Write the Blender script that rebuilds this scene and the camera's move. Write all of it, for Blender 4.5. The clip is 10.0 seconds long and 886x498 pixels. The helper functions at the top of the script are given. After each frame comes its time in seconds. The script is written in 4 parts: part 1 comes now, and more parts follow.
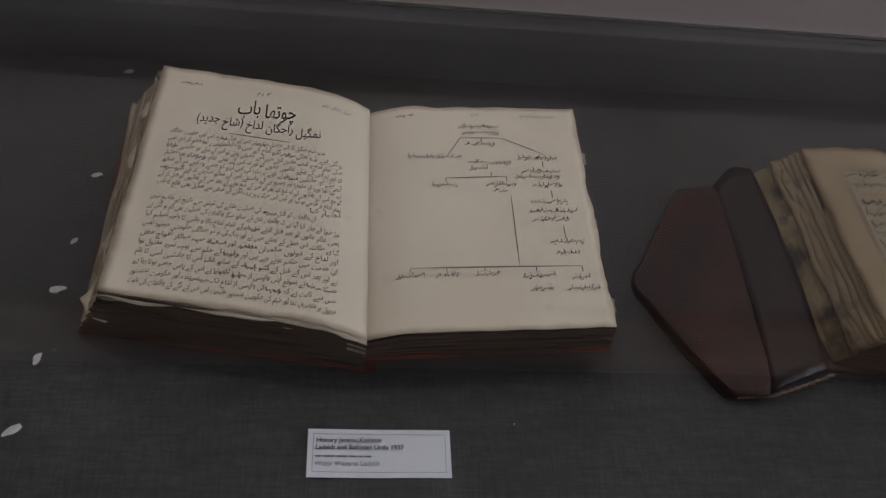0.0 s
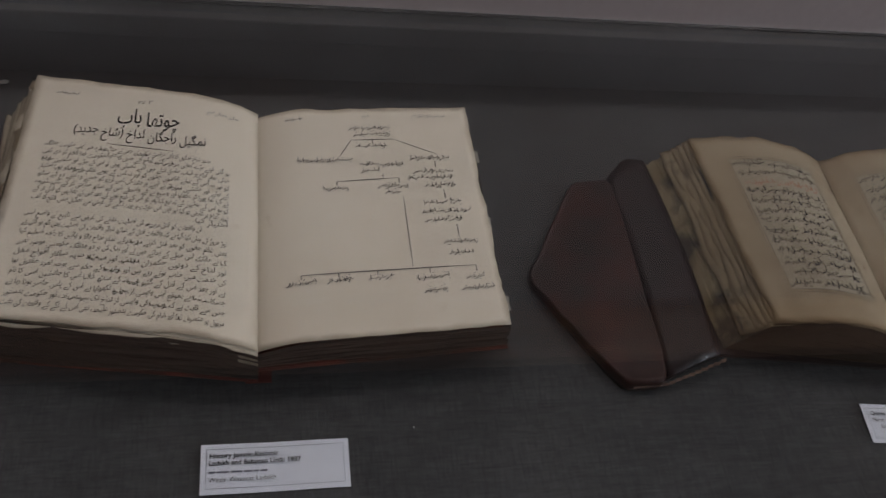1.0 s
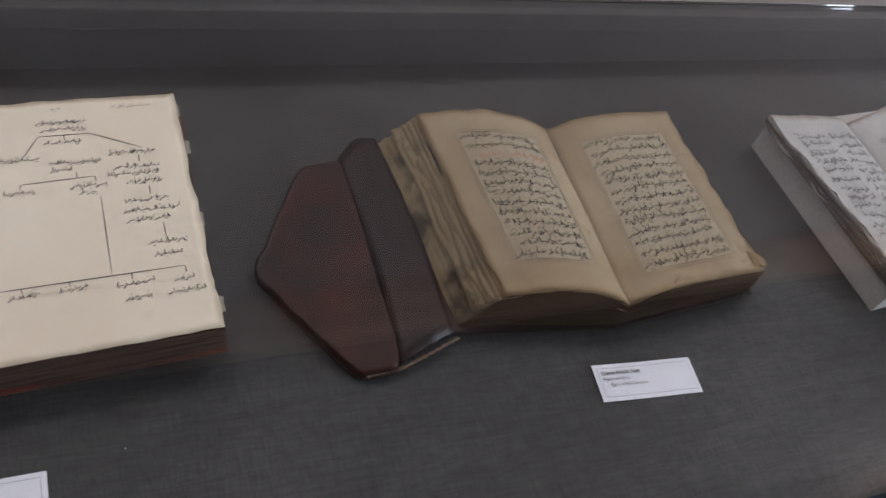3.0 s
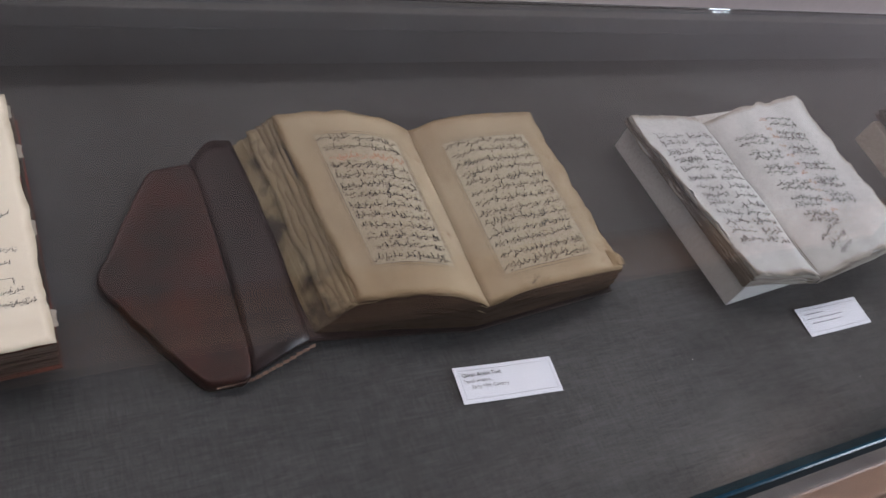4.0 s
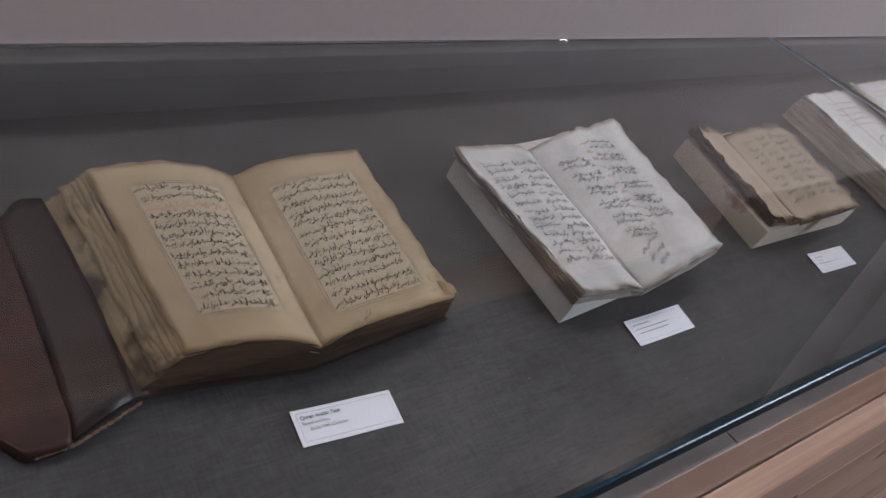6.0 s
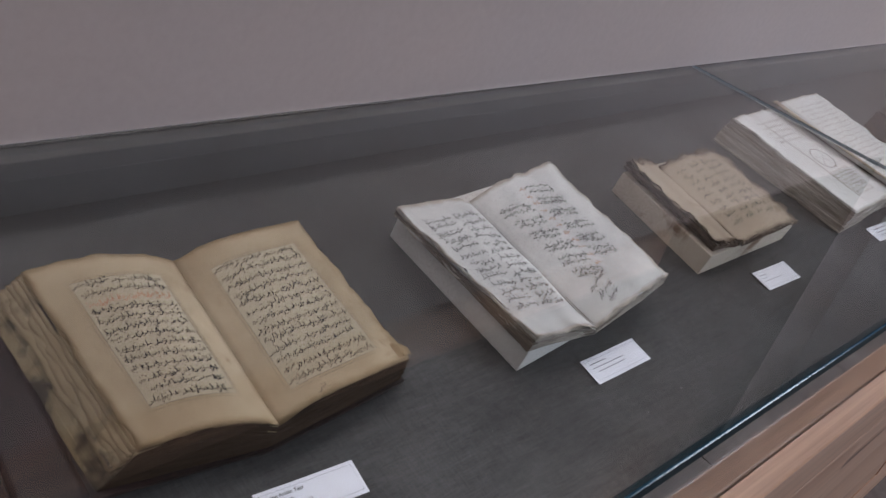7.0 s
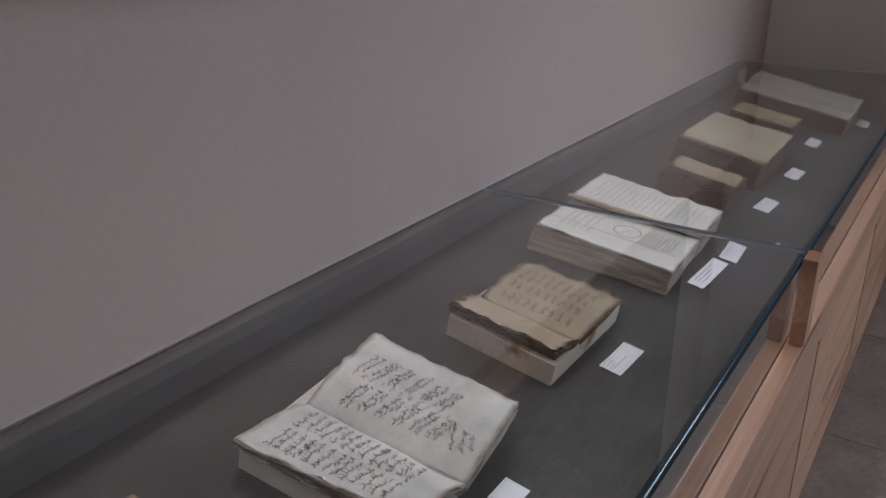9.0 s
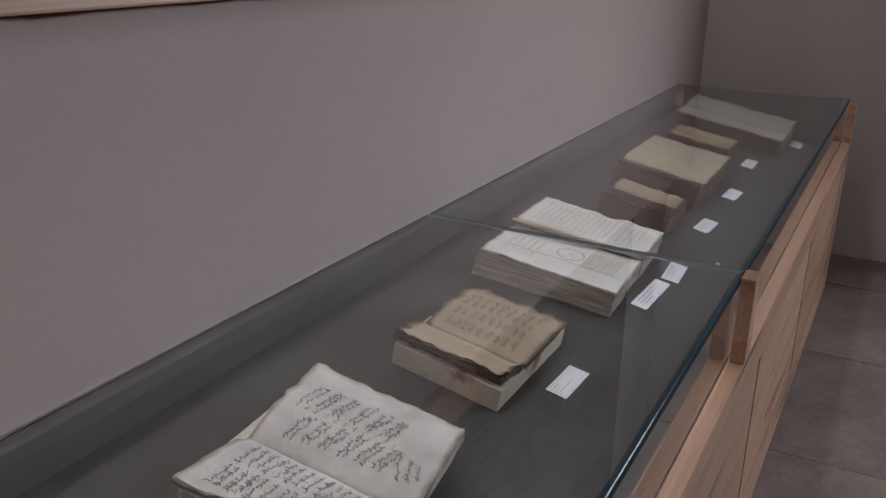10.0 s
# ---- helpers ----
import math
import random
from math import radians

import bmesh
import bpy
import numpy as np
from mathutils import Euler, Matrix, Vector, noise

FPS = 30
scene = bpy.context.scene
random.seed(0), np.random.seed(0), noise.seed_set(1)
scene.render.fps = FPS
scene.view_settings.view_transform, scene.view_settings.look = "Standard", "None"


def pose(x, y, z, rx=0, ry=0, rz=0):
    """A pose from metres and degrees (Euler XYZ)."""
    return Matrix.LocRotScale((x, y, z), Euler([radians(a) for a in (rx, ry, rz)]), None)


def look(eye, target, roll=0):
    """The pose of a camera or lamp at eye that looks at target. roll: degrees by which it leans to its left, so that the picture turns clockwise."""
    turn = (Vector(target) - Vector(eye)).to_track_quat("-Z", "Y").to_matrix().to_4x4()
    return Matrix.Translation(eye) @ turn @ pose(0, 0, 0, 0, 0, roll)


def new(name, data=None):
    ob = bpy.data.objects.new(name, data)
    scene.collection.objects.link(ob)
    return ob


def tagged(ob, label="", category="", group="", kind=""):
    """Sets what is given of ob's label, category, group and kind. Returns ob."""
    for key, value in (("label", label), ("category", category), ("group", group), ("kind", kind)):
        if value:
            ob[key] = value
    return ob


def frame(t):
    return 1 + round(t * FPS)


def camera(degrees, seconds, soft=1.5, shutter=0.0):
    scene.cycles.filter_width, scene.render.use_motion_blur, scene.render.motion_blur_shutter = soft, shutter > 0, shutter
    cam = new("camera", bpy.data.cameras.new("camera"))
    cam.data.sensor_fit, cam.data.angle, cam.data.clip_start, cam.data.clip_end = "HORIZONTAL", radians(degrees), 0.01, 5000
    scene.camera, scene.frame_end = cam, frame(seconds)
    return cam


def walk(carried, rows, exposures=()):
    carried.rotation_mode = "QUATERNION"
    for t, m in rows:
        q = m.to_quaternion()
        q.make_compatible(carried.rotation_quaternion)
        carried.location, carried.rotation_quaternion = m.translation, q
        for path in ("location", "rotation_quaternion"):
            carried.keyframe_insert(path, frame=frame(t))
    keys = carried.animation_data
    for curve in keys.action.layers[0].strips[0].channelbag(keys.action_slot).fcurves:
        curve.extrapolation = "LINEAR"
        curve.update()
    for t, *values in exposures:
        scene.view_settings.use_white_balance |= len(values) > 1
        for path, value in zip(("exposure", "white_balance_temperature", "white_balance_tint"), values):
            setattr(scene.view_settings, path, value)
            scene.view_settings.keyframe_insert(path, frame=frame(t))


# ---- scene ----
import functools

cam = camera(54.5, 10.0, soft=1.4, shutter=0.25)
PATH = [
    (0, (0.015, -0.139, 0.5), (0.258, 1.309, -0.858), 8.7),
    (0.5, (0.025, -0.141, 0.5), (0.322, 1.302, -0.853), 9.5),
    (1, (0.043, -0.134, 0.503), (0.445, 1.29, -0.843), 10.4),
    (1.5, (0.064, -0.127, 0.502), (0.561, 1.27, -0.84), 11.4),
    (2, (0.09, -0.121, 0.503), (0.669, 1.244, -0.839), 12.5),
    (2.5, (0.107, -0.122, 0.504), (0.782, 1.203, -0.834), 14.1),
    (4, (0.163, -0.126, 0.512), (1.143, 1.058, -0.767), 20.5),
    (4.5, (0.172, -0.13, 0.515), (1.229, 1.021, -0.732), 21.8),
    (5, (0.178, -0.133, 0.52), (1.308, 0.986, -0.693), 22.1),
    (5.5, (0.185, -0.142, 0.527), (1.373, 0.95, -0.655), 22.4),
    (7, (0.199, -0.145, 0.552), (1.515, 0.94, -0.492), 16.8),
    (7.5, (0.208, -0.141, 0.565), (1.595, 0.931, -0.397), 12.7),
    (8, (0.22, -0.147, 0.581), (1.663, 0.919, -0.305), 7.3),
    (8.5, (0.234, -0.164, 0.596), (1.737, 0.875, -0.216), 3.1),
    (9, (0.248, -0.177, 0.611), (1.824, 0.812, -0.123), 0.7),
    (9.5, (0.254, -0.175, 0.61), (1.892, 0.749, -0.07), 0.8),
    (10, (0.257, -0.181, 0.612), (1.91, 0.717, -0.067), 0.8),
]
walk(cam, [(t, look(eye, target, roll)) for t, eye, target, roll in PATH], [(0, -0.81, 6480, 13), (1.0, -0.79, 6470, 13), (2.0, -0.47, 6430, 14), (2.5, -0.25, 6420, 14), (4.0, 0.28, 6380, 15), (5.5, 0.04, 6380, 15), (7.0, 0.14, 6330, 14), (8.0, -0.13, 6320, 13), (9.0, -0.12, 6520, 13), (10.0, -0.13, 6620, 13)])

# ---- world and lights ----
world = bpy.data.worlds.new("world")
scene.world = world
world.use_nodes = True
wn = world.node_tree.nodes
sky = wn.new("ShaderNodeTexSky")
sky.sky_type, sky.sun_disc = "NISHITA", False
sky.sun_elevation, sky.sun_rotation = radians(50), radians(200)
world.node_tree.links.new(sky.outputs[0], wn["Background"].inputs[0])
wn["Background"].inputs[1].default_value = 0.08


def area(name, m, sx, sy, watts, colour, spread=180):
    lamp = bpy.data.lights.new(name, "AREA")
    lamp.shape, lamp.size, lamp.size_y, lamp.energy, lamp.color = "RECTANGLE", sx, sy, watts, colour
    lamp.spread = radians(spread)
    ob = new(name, lamp)
    ob.matrix_world = m
    return ob


# ceiling fittings over the case and the daylight of the window opposite
for lamp_x, watts in ((-0.2, 4.2), (1.15, 3.5), (2.4, 3.5)):
    area("ceiling_lamp_light", look((lamp_x, 0.465, 1.95), (lamp_x - 0.1, 0.24, 0)), 0.18, 0.10, watts, (1.0, 0.972, 0.965))
area("window_light", look((3.66, -2.1, 0.85), (0.0, -2.1, 0.85)), 1.1, 1.0, 72.0, (0.76, 0.89, 1.0))

# ---- materials ----
MATS = {}


def mat(name, base, rough=0.8, second=None, scale=40.0, fine=400.0, amount=0.5, bump=0.15, spec=0.4, stain=None, stain_scale=8.0, stain_cut=0.58, stretch=None, per_object=0.0, sheen=0.0, grain_mix=0.35, margin=None, margin_width=0.08, free_stain=False):
    """A surface with two scales of variation, stains and fine relief, in metres."""
    if name in MATS:
        return MATS[name]
    m = bpy.data.materials.new(name)
    m.use_nodes = True
    nt = m.node_tree
    n, l = nt.nodes, nt.links
    b = n["Principled BSDF"]
    b.inputs["Roughness"].default_value = rough
    b.inputs["Specular IOR Level"].default_value = spec
    co = n.new("ShaderNodeTexCoord")
    mp = n.new("ShaderNodeMapping")
    if stretch:
        mp.inputs["Scale"].default_value = stretch
    l.new(co.outputs["Object"], mp.inputs["Vector"])

    def noise_tex(sc, detail=6.0, r=0.6):
        t = n.new("ShaderNodeTexNoise")
        t.inputs["Scale"].default_value, t.inputs["Detail"].default_value, t.inputs["Roughness"].default_value = sc, detail, r
        l.new(mp.outputs[0], t.inputs["Vector"])
        return t

    big, small = noise_tex(scale), noise_tex(fine, 3.0)
    ramp = n.new("ShaderNodeValToRGB")
    ramp.color_ramp.elements[0].position, ramp.color_ramp.elements[1].position = 0.5 - 0.5 * (1 - amount) * 0.6, 0.5 + 0.5 * (1 - amount) * 0.6
    ramp.color_ramp.elements[0].color = (*(second or [c * 0.7 for c in base]), 1)
    ramp.color_ramp.elements[1].color = (*base, 1)
    l.new(big.outputs["Fac"], ramp.inputs["Fac"])
    grain = n.new("ShaderNodeMix")
    grain.data_type, grain.blend_type = "RGBA", "OVERLAY"
    grain.inputs["Factor"].default_value = grain_mix
    l.new(ramp.outputs["Color"], grain.inputs["A"])
    l.new(small.outputs["Fac"], grain.inputs["B"])
    colour = grain.outputs["Result"]
    if stain:
        st = noise_tex(stain_scale, 5.0, 0.65)
        if free_stain:
            l.new(co.outputs["Object"], st.inputs["Vector"])
        sr = n.new("ShaderNodeValToRGB")
        sr.color_ramp.elements[0].position, sr.color_ramp.elements[1].position = stain_cut, stain_cut + 0.12
        l.new(st.outputs["Fac"], sr.inputs["Fac"])
        mx = n.new("ShaderNodeMix")
        mx.data_type = "RGBA"
        mx.inputs["B"].default_value = (*stain, 1)
        l.new(sr.outputs["Color"], mx.inputs["Factor"])
        l.new(colour, mx.inputs["A"])
        colour = mx.outputs["Result"]
    if margin:
        # old paper browned along its three open edges, in an uneven band
        uv = n.new("ShaderNodeUVMap")
        sep = n.new("ShaderNodeSeparateXYZ")
        l.new(uv.outputs[0], sep.inputs[0])

        def calc(op, a, b):
            q = n.new("ShaderNodeMath")
            q.operation = op
            for k, v in enumerate((a, b)):
                if isinstance(v, (int, float)):
                    q.inputs[k].default_value = v
                else:
                    l.new(v, q.inputs[k])
            return q.outputs[0]
        foot = calc("MULTIPLY", calc("MINIMUM", sep.outputs[1], calc("SUBTRACT", 1.0, sep.outputs[1])), 1.3)
        gap = calc("MINIMUM", calc("SUBTRACT", 1.0, sep.outputs[0]), foot)
        rough_edge = noise_tex(55.0, 5.0, 0.65)
        gap = calc("ADD", gap, calc("MULTIPLY", calc("SUBTRACT", rough_edge.outputs["Fac"], 0.5), margin_width * 1.3))
        rng = n.new("ShaderNodeMapRange")
        rng.interpolation_type = "SMOOTHSTEP"
        rng.inputs["From Min"].default_value, rng.inputs["From Max"].default_value = 0.0, margin_width
        rng.inputs["To Min"].default_value, rng.inputs["To Max"].default_value = 0.9, 0.0
        l.new(gap, rng.inputs["Value"])
        mg = n.new("ShaderNodeMix")
        mg.data_type = "RGBA"
        mg.inputs["B"].default_value = (*margin, 1)
        l.new(rng.outputs[0], mg.inputs["Factor"])
        l.new(colour, mg.inputs["A"])
        colour = mg.outputs["Result"]
    if per_object:
        info = n.new("ShaderNodeObjectInfo")
        hsv = n.new("ShaderNodeHueSaturation")
        mr = n.new("ShaderNodeMapRange")
        mr.inputs["To Min"].default_value, mr.inputs["To Max"].default_value = 1 - per_object, 1 + per_object
        l.new(info.outputs["Random"], mr.inputs["Value"])
        l.new(mr.outputs[0], hsv.inputs["Value"])
        l.new(colour, hsv.inputs["Color"])
        colour = hsv.outputs["Color"]
    l.new(colour, b.inputs["Base Color"])
    if sheen:
        b.inputs["Sheen Weight"].default_value = sheen
    if bump:
        bp = n.new("ShaderNodeBump")
        bp.inputs["Strength"].default_value, bp.inputs["Distance"].default_value = bump, 0.002
        l.new(small.outputs["Fac"], bp.inputs["Height"])
        l.new(bp.outputs[0], b.inputs["Normal"])
    MATS[name] = m
    return m


def glass_mat(name, tint, rough=0.0, ior=1.45):
    m = bpy.data.materials.new(name)
    m.use_nodes = True
    b = m.node_tree.nodes["Principled BSDF"]
    b.inputs["Base Color"].default_value = (*tint, 1)
    b.inputs["Transmission Weight"].default_value, b.inputs["Roughness"].default_value, b.inputs["IOR"].default_value = 1.0, rough, ior
    return m


def tex(n, l, vector, sc, detail=4.0, r=0.6):
    t = n.new("ShaderNodeTexNoise")
    t.inputs["Scale"].default_value, t.inputs["Detail"].default_value, t.inputs["Roughness"].default_value = sc, detail, r
    l.new(vector, t.inputs["Vector"])
    return t.outputs["Fac"]


def stretched(n, l, vector, scale):
    mp = n.new("ShaderNodeMapping")
    mp.inputs["Scale"].default_value = scale
    l.new(vector, mp.inputs["Vector"])
    return mp.outputs[0]


def ramp_of(n, l, value, stops):
    r = n.new("ShaderNodeValToRGB")
    while len(r.color_ramp.elements) < len(stops):
        r.color_ramp.elements.new(0.5)
    for e, (at, c) in zip(r.color_ramp.elements, stops):
        e.position, e.color = at, (*c, 1)
    l.new(value, r.inputs["Fac"])
    return r.outputs["Color"]


def blend(n, l, kind, fac, a, b):
    m = n.new("ShaderNodeMix")
    m.data_type, m.blend_type = "RGBA", kind
    if isinstance(fac, float):
        m.inputs["Factor"].default_value = fac
    else:
        l.new(fac, m.inputs["Factor"])
    for key, v in (("A", a), ("B", b)):
        if isinstance(v, tuple):
            m.inputs[key].default_value = (*v, 1)
        else:
            l.new(v, m.inputs[key])
    return m.outputs["Result"]


def cloth_mat(name):
    """Dark grey cloth: slubby warp and weft threads, faded and dusty patches."""
    m = bpy.data.materials.new(name)
    m.use_nodes = True
    n, l = m.node_tree.nodes, m.node_tree.links
    b = n["Principled BSDF"]
    b.inputs["Roughness"].default_value, b.inputs["Specular IOR Level"].default_value = 0.95, 0.15
    ob = n.new("ShaderNodeTexCoord").outputs["Object"]
    warp = tex(n, l, stretched(n, l, ob, (60, 620, 620)), 1.0, 3.0, 0.7)
    weft = tex(n, l, stretched(n, l, ob, (620, 60, 60)), 1.0, 3.0, 0.7)
    slub = tex(n, l, stretched(n, l, ob, (9, 120, 120)), 1.0, 3.0, 0.7)
    patch = tex(n, l, ob, 5.5, 5.0, 0.6)
    dust = tex(n, l, stretched(n, l, ob, (3.0, 6.0, 6.0)), 1.0, 6.0, 0.7)
    c = ramp_of(n, l, patch, ((0.34, (0.052, 0.0505, 0.051)), (0.66, (0.080, 0.078, 0.0785))))
    weave = blend(n, l, "MULTIPLY", 1.0, ramp_of(n, l, warp, ((0.3, (0.78, 0.78, 0.78)), (0.7, (1.17, 1.17, 1.17)))), ramp_of(n, l, weft, ((0.3, (0.80, 0.80, 0.80)), (0.7, (1.17, 1.17, 1.17)))))
    c = blend(n, l, "MULTIPLY", 1.0, c, weave)
    c = blend(n, l, "MULTIPLY", 0.7, c, ramp_of(n, l, slub, ((0.3, (0.84, 0.84, 0.84)), (0.7, (1.15, 1.15, 1.15)))))
    c = blend(n, l, "MIX", ramp_of(n, l, dust, ((0.56, (0, 0, 0)), (0.80, (0.45, 0.45, 0.45)))), c, (0.125, 0.122, 0.118))
    l.new(c, b.inputs["Base Color"])
    bp = n.new("ShaderNodeBump")
    bp.inputs["Strength"].default_value, bp.inputs["Distance"].default_value = 0.35, 0.0008
    l.new(weave, bp.inputs["Height"])
    l.new(bp.outputs[0], b.inputs["Normal"])
    return m


def wood_mat(name, pale, mid, dark, seam):
    """Sawn pine: growth rings drawn out along the board, streaks and dark resin seams, each board cut from another place."""
    m = bpy.data.materials.new(name)
    m.use_nodes = True
    n, l = m.node_tree.nodes, m.node_tree.links
    b = n["Principled BSDF"]
    b.inputs["Roughness"].default_value, b.inputs["Specular IOR Level"].default_value = 0.34, 0.5
    ob = n.new("ShaderNodeTexCoord").outputs["Object"]
    info = n.new("ShaderNodeObjectInfo")
    shift = n.new("ShaderNodeVectorMath")
    shift.operation = "MULTIPLY_ADD"
    l.new(info.outputs["Random"], shift.inputs[0])
    shift.inputs[1].default_value = (31, 17, 23)
    l.new(ob, shift.inputs[2])
    v = shift.outputs[0]
    wave = n.new("ShaderNodeTexWave")
    wave.bands_direction, wave.wave_profile = "Z", "SAW"
    wave.inputs["Scale"].default_value, wave.inputs["Distortion"].default_value, wave.inputs["Detail"].default_value = 2.0, 7.0, 3.0
    wave.inputs["Detail Scale"].default_value, wave.inputs["Detail Roughness"].default_value = 0.9, 0.55
    l.new(stretched(n, l, v, (0.45, 1.5, 1.5)), wave.inputs["Vector"])
    streak = tex(n, l, stretched(n, l, v, (3, 160, 160)), 1.0, 4.0, 0.7)
    broad = tex(n, l, stretched(n, l, v, (1.6, 7, 7)), 1.0, 4.0)
    knot = tex(n, l, stretched(n, l, v, (1.1, 22, 22)), 1.0, 3.0, 0.55)
    c = ramp_of(n, l, wave.outputs["Fac"], ((0.0, pale), (0.62, mid), (0.93, dark)))
    c = blend(n, l, "MIX", ramp_of(n, l, broad, ((0.35, (0, 0, 0)), (0.7, (0.7, 0.7, 0.7)))), c, pale)
    c = blend(n, l, "MULTIPLY", 0.8, c, ramp_of(n, l, streak, ((0.3, (0.74, 0.72, 0.70)), (0.7, (1.12, 1.12, 1.12)))))
    c = blend(n, l, "MIX", ramp_of(n, l, knot, ((0.63, (0, 0, 0)), (0.66, (0.85, 0.85, 0.85)))), c, seam)
    hsv = n.new("ShaderNodeHueSaturation")
    mr = n.new("ShaderNodeMapRange")
    mr.inputs["To Min"].default_value, mr.inputs["To Max"].default_value = 0.86, 1.12
    l.new(info.outputs["Random"], mr.inputs["Value"])
    l.new(mr.outputs[0], hsv.inputs["Value"])
    l.new(c, hsv.inputs["Color"])
    l.new(hsv.outputs["Color"], b.inputs["Base Color"])
    bp = n.new("ShaderNodeBump")
    bp.inputs["Strength"].default_value, bp.inputs["Distance"].default_value = 0.2, 0.001
    l.new(streak, bp.inputs["Height"])
    l.new(bp.outputs[0], b.inputs["Normal"])
    return m


GREY_CLOTH = cloth_mat("grey_cloth")
PLASTER = mat("pink_plaster", (0.585, 0.46, 0.42), 0.9, (0.52, 0.43, 0.415), 1.3, 90, 0.2, 0.06, 0.2, (0.60, 0.485, 0.445), 5.0, 0.66, grain_mix=0.08)
PLASTER_END = mat("grey_plaster", (0.66, 0.615, 0.615), 0.9, (0.58, 0.54, 0.545), 2.5, 90, 0.2, 0.06, 0.2, grain_mix=0.08)
FLOOR_STONE = mat("floor_stone", (0.30, 0.255, 0.235), 0.6, (0.19, 0.155, 0.150), 5, 60, 0.4, 0.12, 0.4, (0.33, 0.215, 0.18), 6.0, 0.60, per_object=0.08)
GROUT = mat("floor_joint", (0.17, 0.145, 0.135), 0.9)
WOOD = wood_mat("pale_pine", (0.62, 0.375, 0.26), (0.57, 0.32, 0.21), (0.46, 0.24, 0.15), (0.13, 0.05, 0.03))
# near-black colour that stands in for the shade in the gaps of the front
GAP_SHADE = mat("crack_shadow", (0.05, 0.022, 0.015), 0.95)
CEILING = mat("timber_ceiling", (0.20, 0.125, 0.075), 0.8, (0.13, 0.08, 0.05), 3, 100, 0.3, 0.1, stretch=(0.5, 6, 1))
UPPER = mat("brown_upper_wall", (0.13, 0.09, 0.065), 0.85, (0.09, 0.06, 0.045), 3, 100, 0.3, 0.1)
GLASS = glass_mat("clear_glass", (0.975, 0.985, 0.98))
# pale blue base colour imitates the window's reflection on the sheet ends
GLASS_END = mat("glass_end_painted_glint", (0.30, 0.37, 0.42), 0.15, (0.24, 0.31, 0.36), 20, 300, 0.3, 0.0, 0.9)
JOINT_STRIP = mat("dark_joint_strip", (0.03, 0.032, 0.034), 0.6)
GLASS_EDGE = mat("green_glass_edge", (0.004, 0.021, 0.029), 0.5, (0.003, 0.014, 0.020), 20, 300, 0.3, 0.0, 0.08)
GLASS_ARRIS = mat("polished_glass_arris", (0.02, 0.08, 0.13), 0.16, (0.012, 0.05, 0.09), 6, 300, 0.3, 0.0, 0.12)
ACRYLIC = glass_mat("clear_acrylic", (0.97, 0.97, 0.97), 0.03, 1.49)
PAPER = dict(rough=0.85, fine=260, bump=0.05, spec=0.25, grain_mix=0.10)
PAPER_PRINT = mat("cream_paper", (0.76, 0.675, 0.555), second=(0.69, 0.595, 0.475), scale=7, amount=0.2, stain=(0.52, 0.41, 0.29), stain_scale=14, stain_cut=0.67, margin=(0.47, 0.38, 0.28), margin_width=0.035, **PAPER)
PAPER_LEAF = mat("stained_tan_leaf", (0.36, 0.285, 0.185), second=(0.25, 0.185, 0.11), scale=16, amount=0.35, stain=(0.060, 0.049, 0.037), stain_scale=15, stain_cut=0.51, margin=(0.22, 0.16, 0.10), margin_width=0.02, **PAPER)
PAPER_OLD = mat("tan_paper", (0.385, 0.305, 0.208), second=(0.29, 0.212, 0.132), scale=14, amount=0.35, stain=(0.22, 0.14, 0.078), stain_scale=26, stain_cut=0.63, margin=(0.22, 0.15, 0.08), margin_width=0.06, **PAPER)
PAPER_INNER = mat("pale_tan_paper", (0.39, 0.33, 0.24), second=(0.33, 0.265, 0.185), scale=12, amount=0.2, **PAPER)
PAPER_WHITE = mat("white_paper", (0.57, 0.562, 0.55), second=(0.43, 0.42, 0.41), scale=16, amount=0.35, stain=(0.40, 0.35, 0.295), stain_scale=20, stain_cut=0.66, margin=(0.33, 0.28, 0.23), margin_width=0.05, **PAPER)
PAPER_LEDGER = mat("ledger_paper", (0.72, 0.71, 0.695), second=(0.62, 0.60, 0.58), scale=14, amount=0.3, stain=(0.50, 0.44, 0.37), stain_scale=18, stain_cut=0.68, margin=(0.42, 0.36, 0.30), margin_width=0.03, **PAPER)
PAPER_BURNT = mat("brown_paper", (0.41, 0.335, 0.26), second=(0.32, 0.25, 0.185), scale=9, amount=0.2, stain=(0.17, 0.11, 0.07), stain_scale=22, stain_cut=0.65, margin=(0.085, 0.055, 0.038), margin_width=0.09, **PAPER)
PAPER_GREY = mat("grey_paper", (0.40, 0.385, 0.345), second=(0.33, 0.315, 0.28), scale=9, amount=0.2, **PAPER)
PAPER_YELLOW = mat("yellowed_paper", (0.48, 0.43, 0.33), second=(0.41, 0.36, 0.27), scale=9, amount=0.2, stain=(0.30, 0.26, 0.20), stain_scale=9, stain_cut=0.62, **PAPER)
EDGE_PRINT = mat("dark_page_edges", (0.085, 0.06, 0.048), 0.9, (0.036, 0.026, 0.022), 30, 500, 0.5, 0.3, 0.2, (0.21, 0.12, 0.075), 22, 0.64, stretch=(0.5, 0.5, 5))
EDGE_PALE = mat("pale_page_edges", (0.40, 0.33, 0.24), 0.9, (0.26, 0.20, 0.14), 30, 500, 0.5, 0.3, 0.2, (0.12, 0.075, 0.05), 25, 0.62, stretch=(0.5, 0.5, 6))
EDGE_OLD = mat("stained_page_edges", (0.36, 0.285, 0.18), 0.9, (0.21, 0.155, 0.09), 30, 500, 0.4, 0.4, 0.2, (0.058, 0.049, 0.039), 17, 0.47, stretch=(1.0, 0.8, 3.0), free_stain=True)
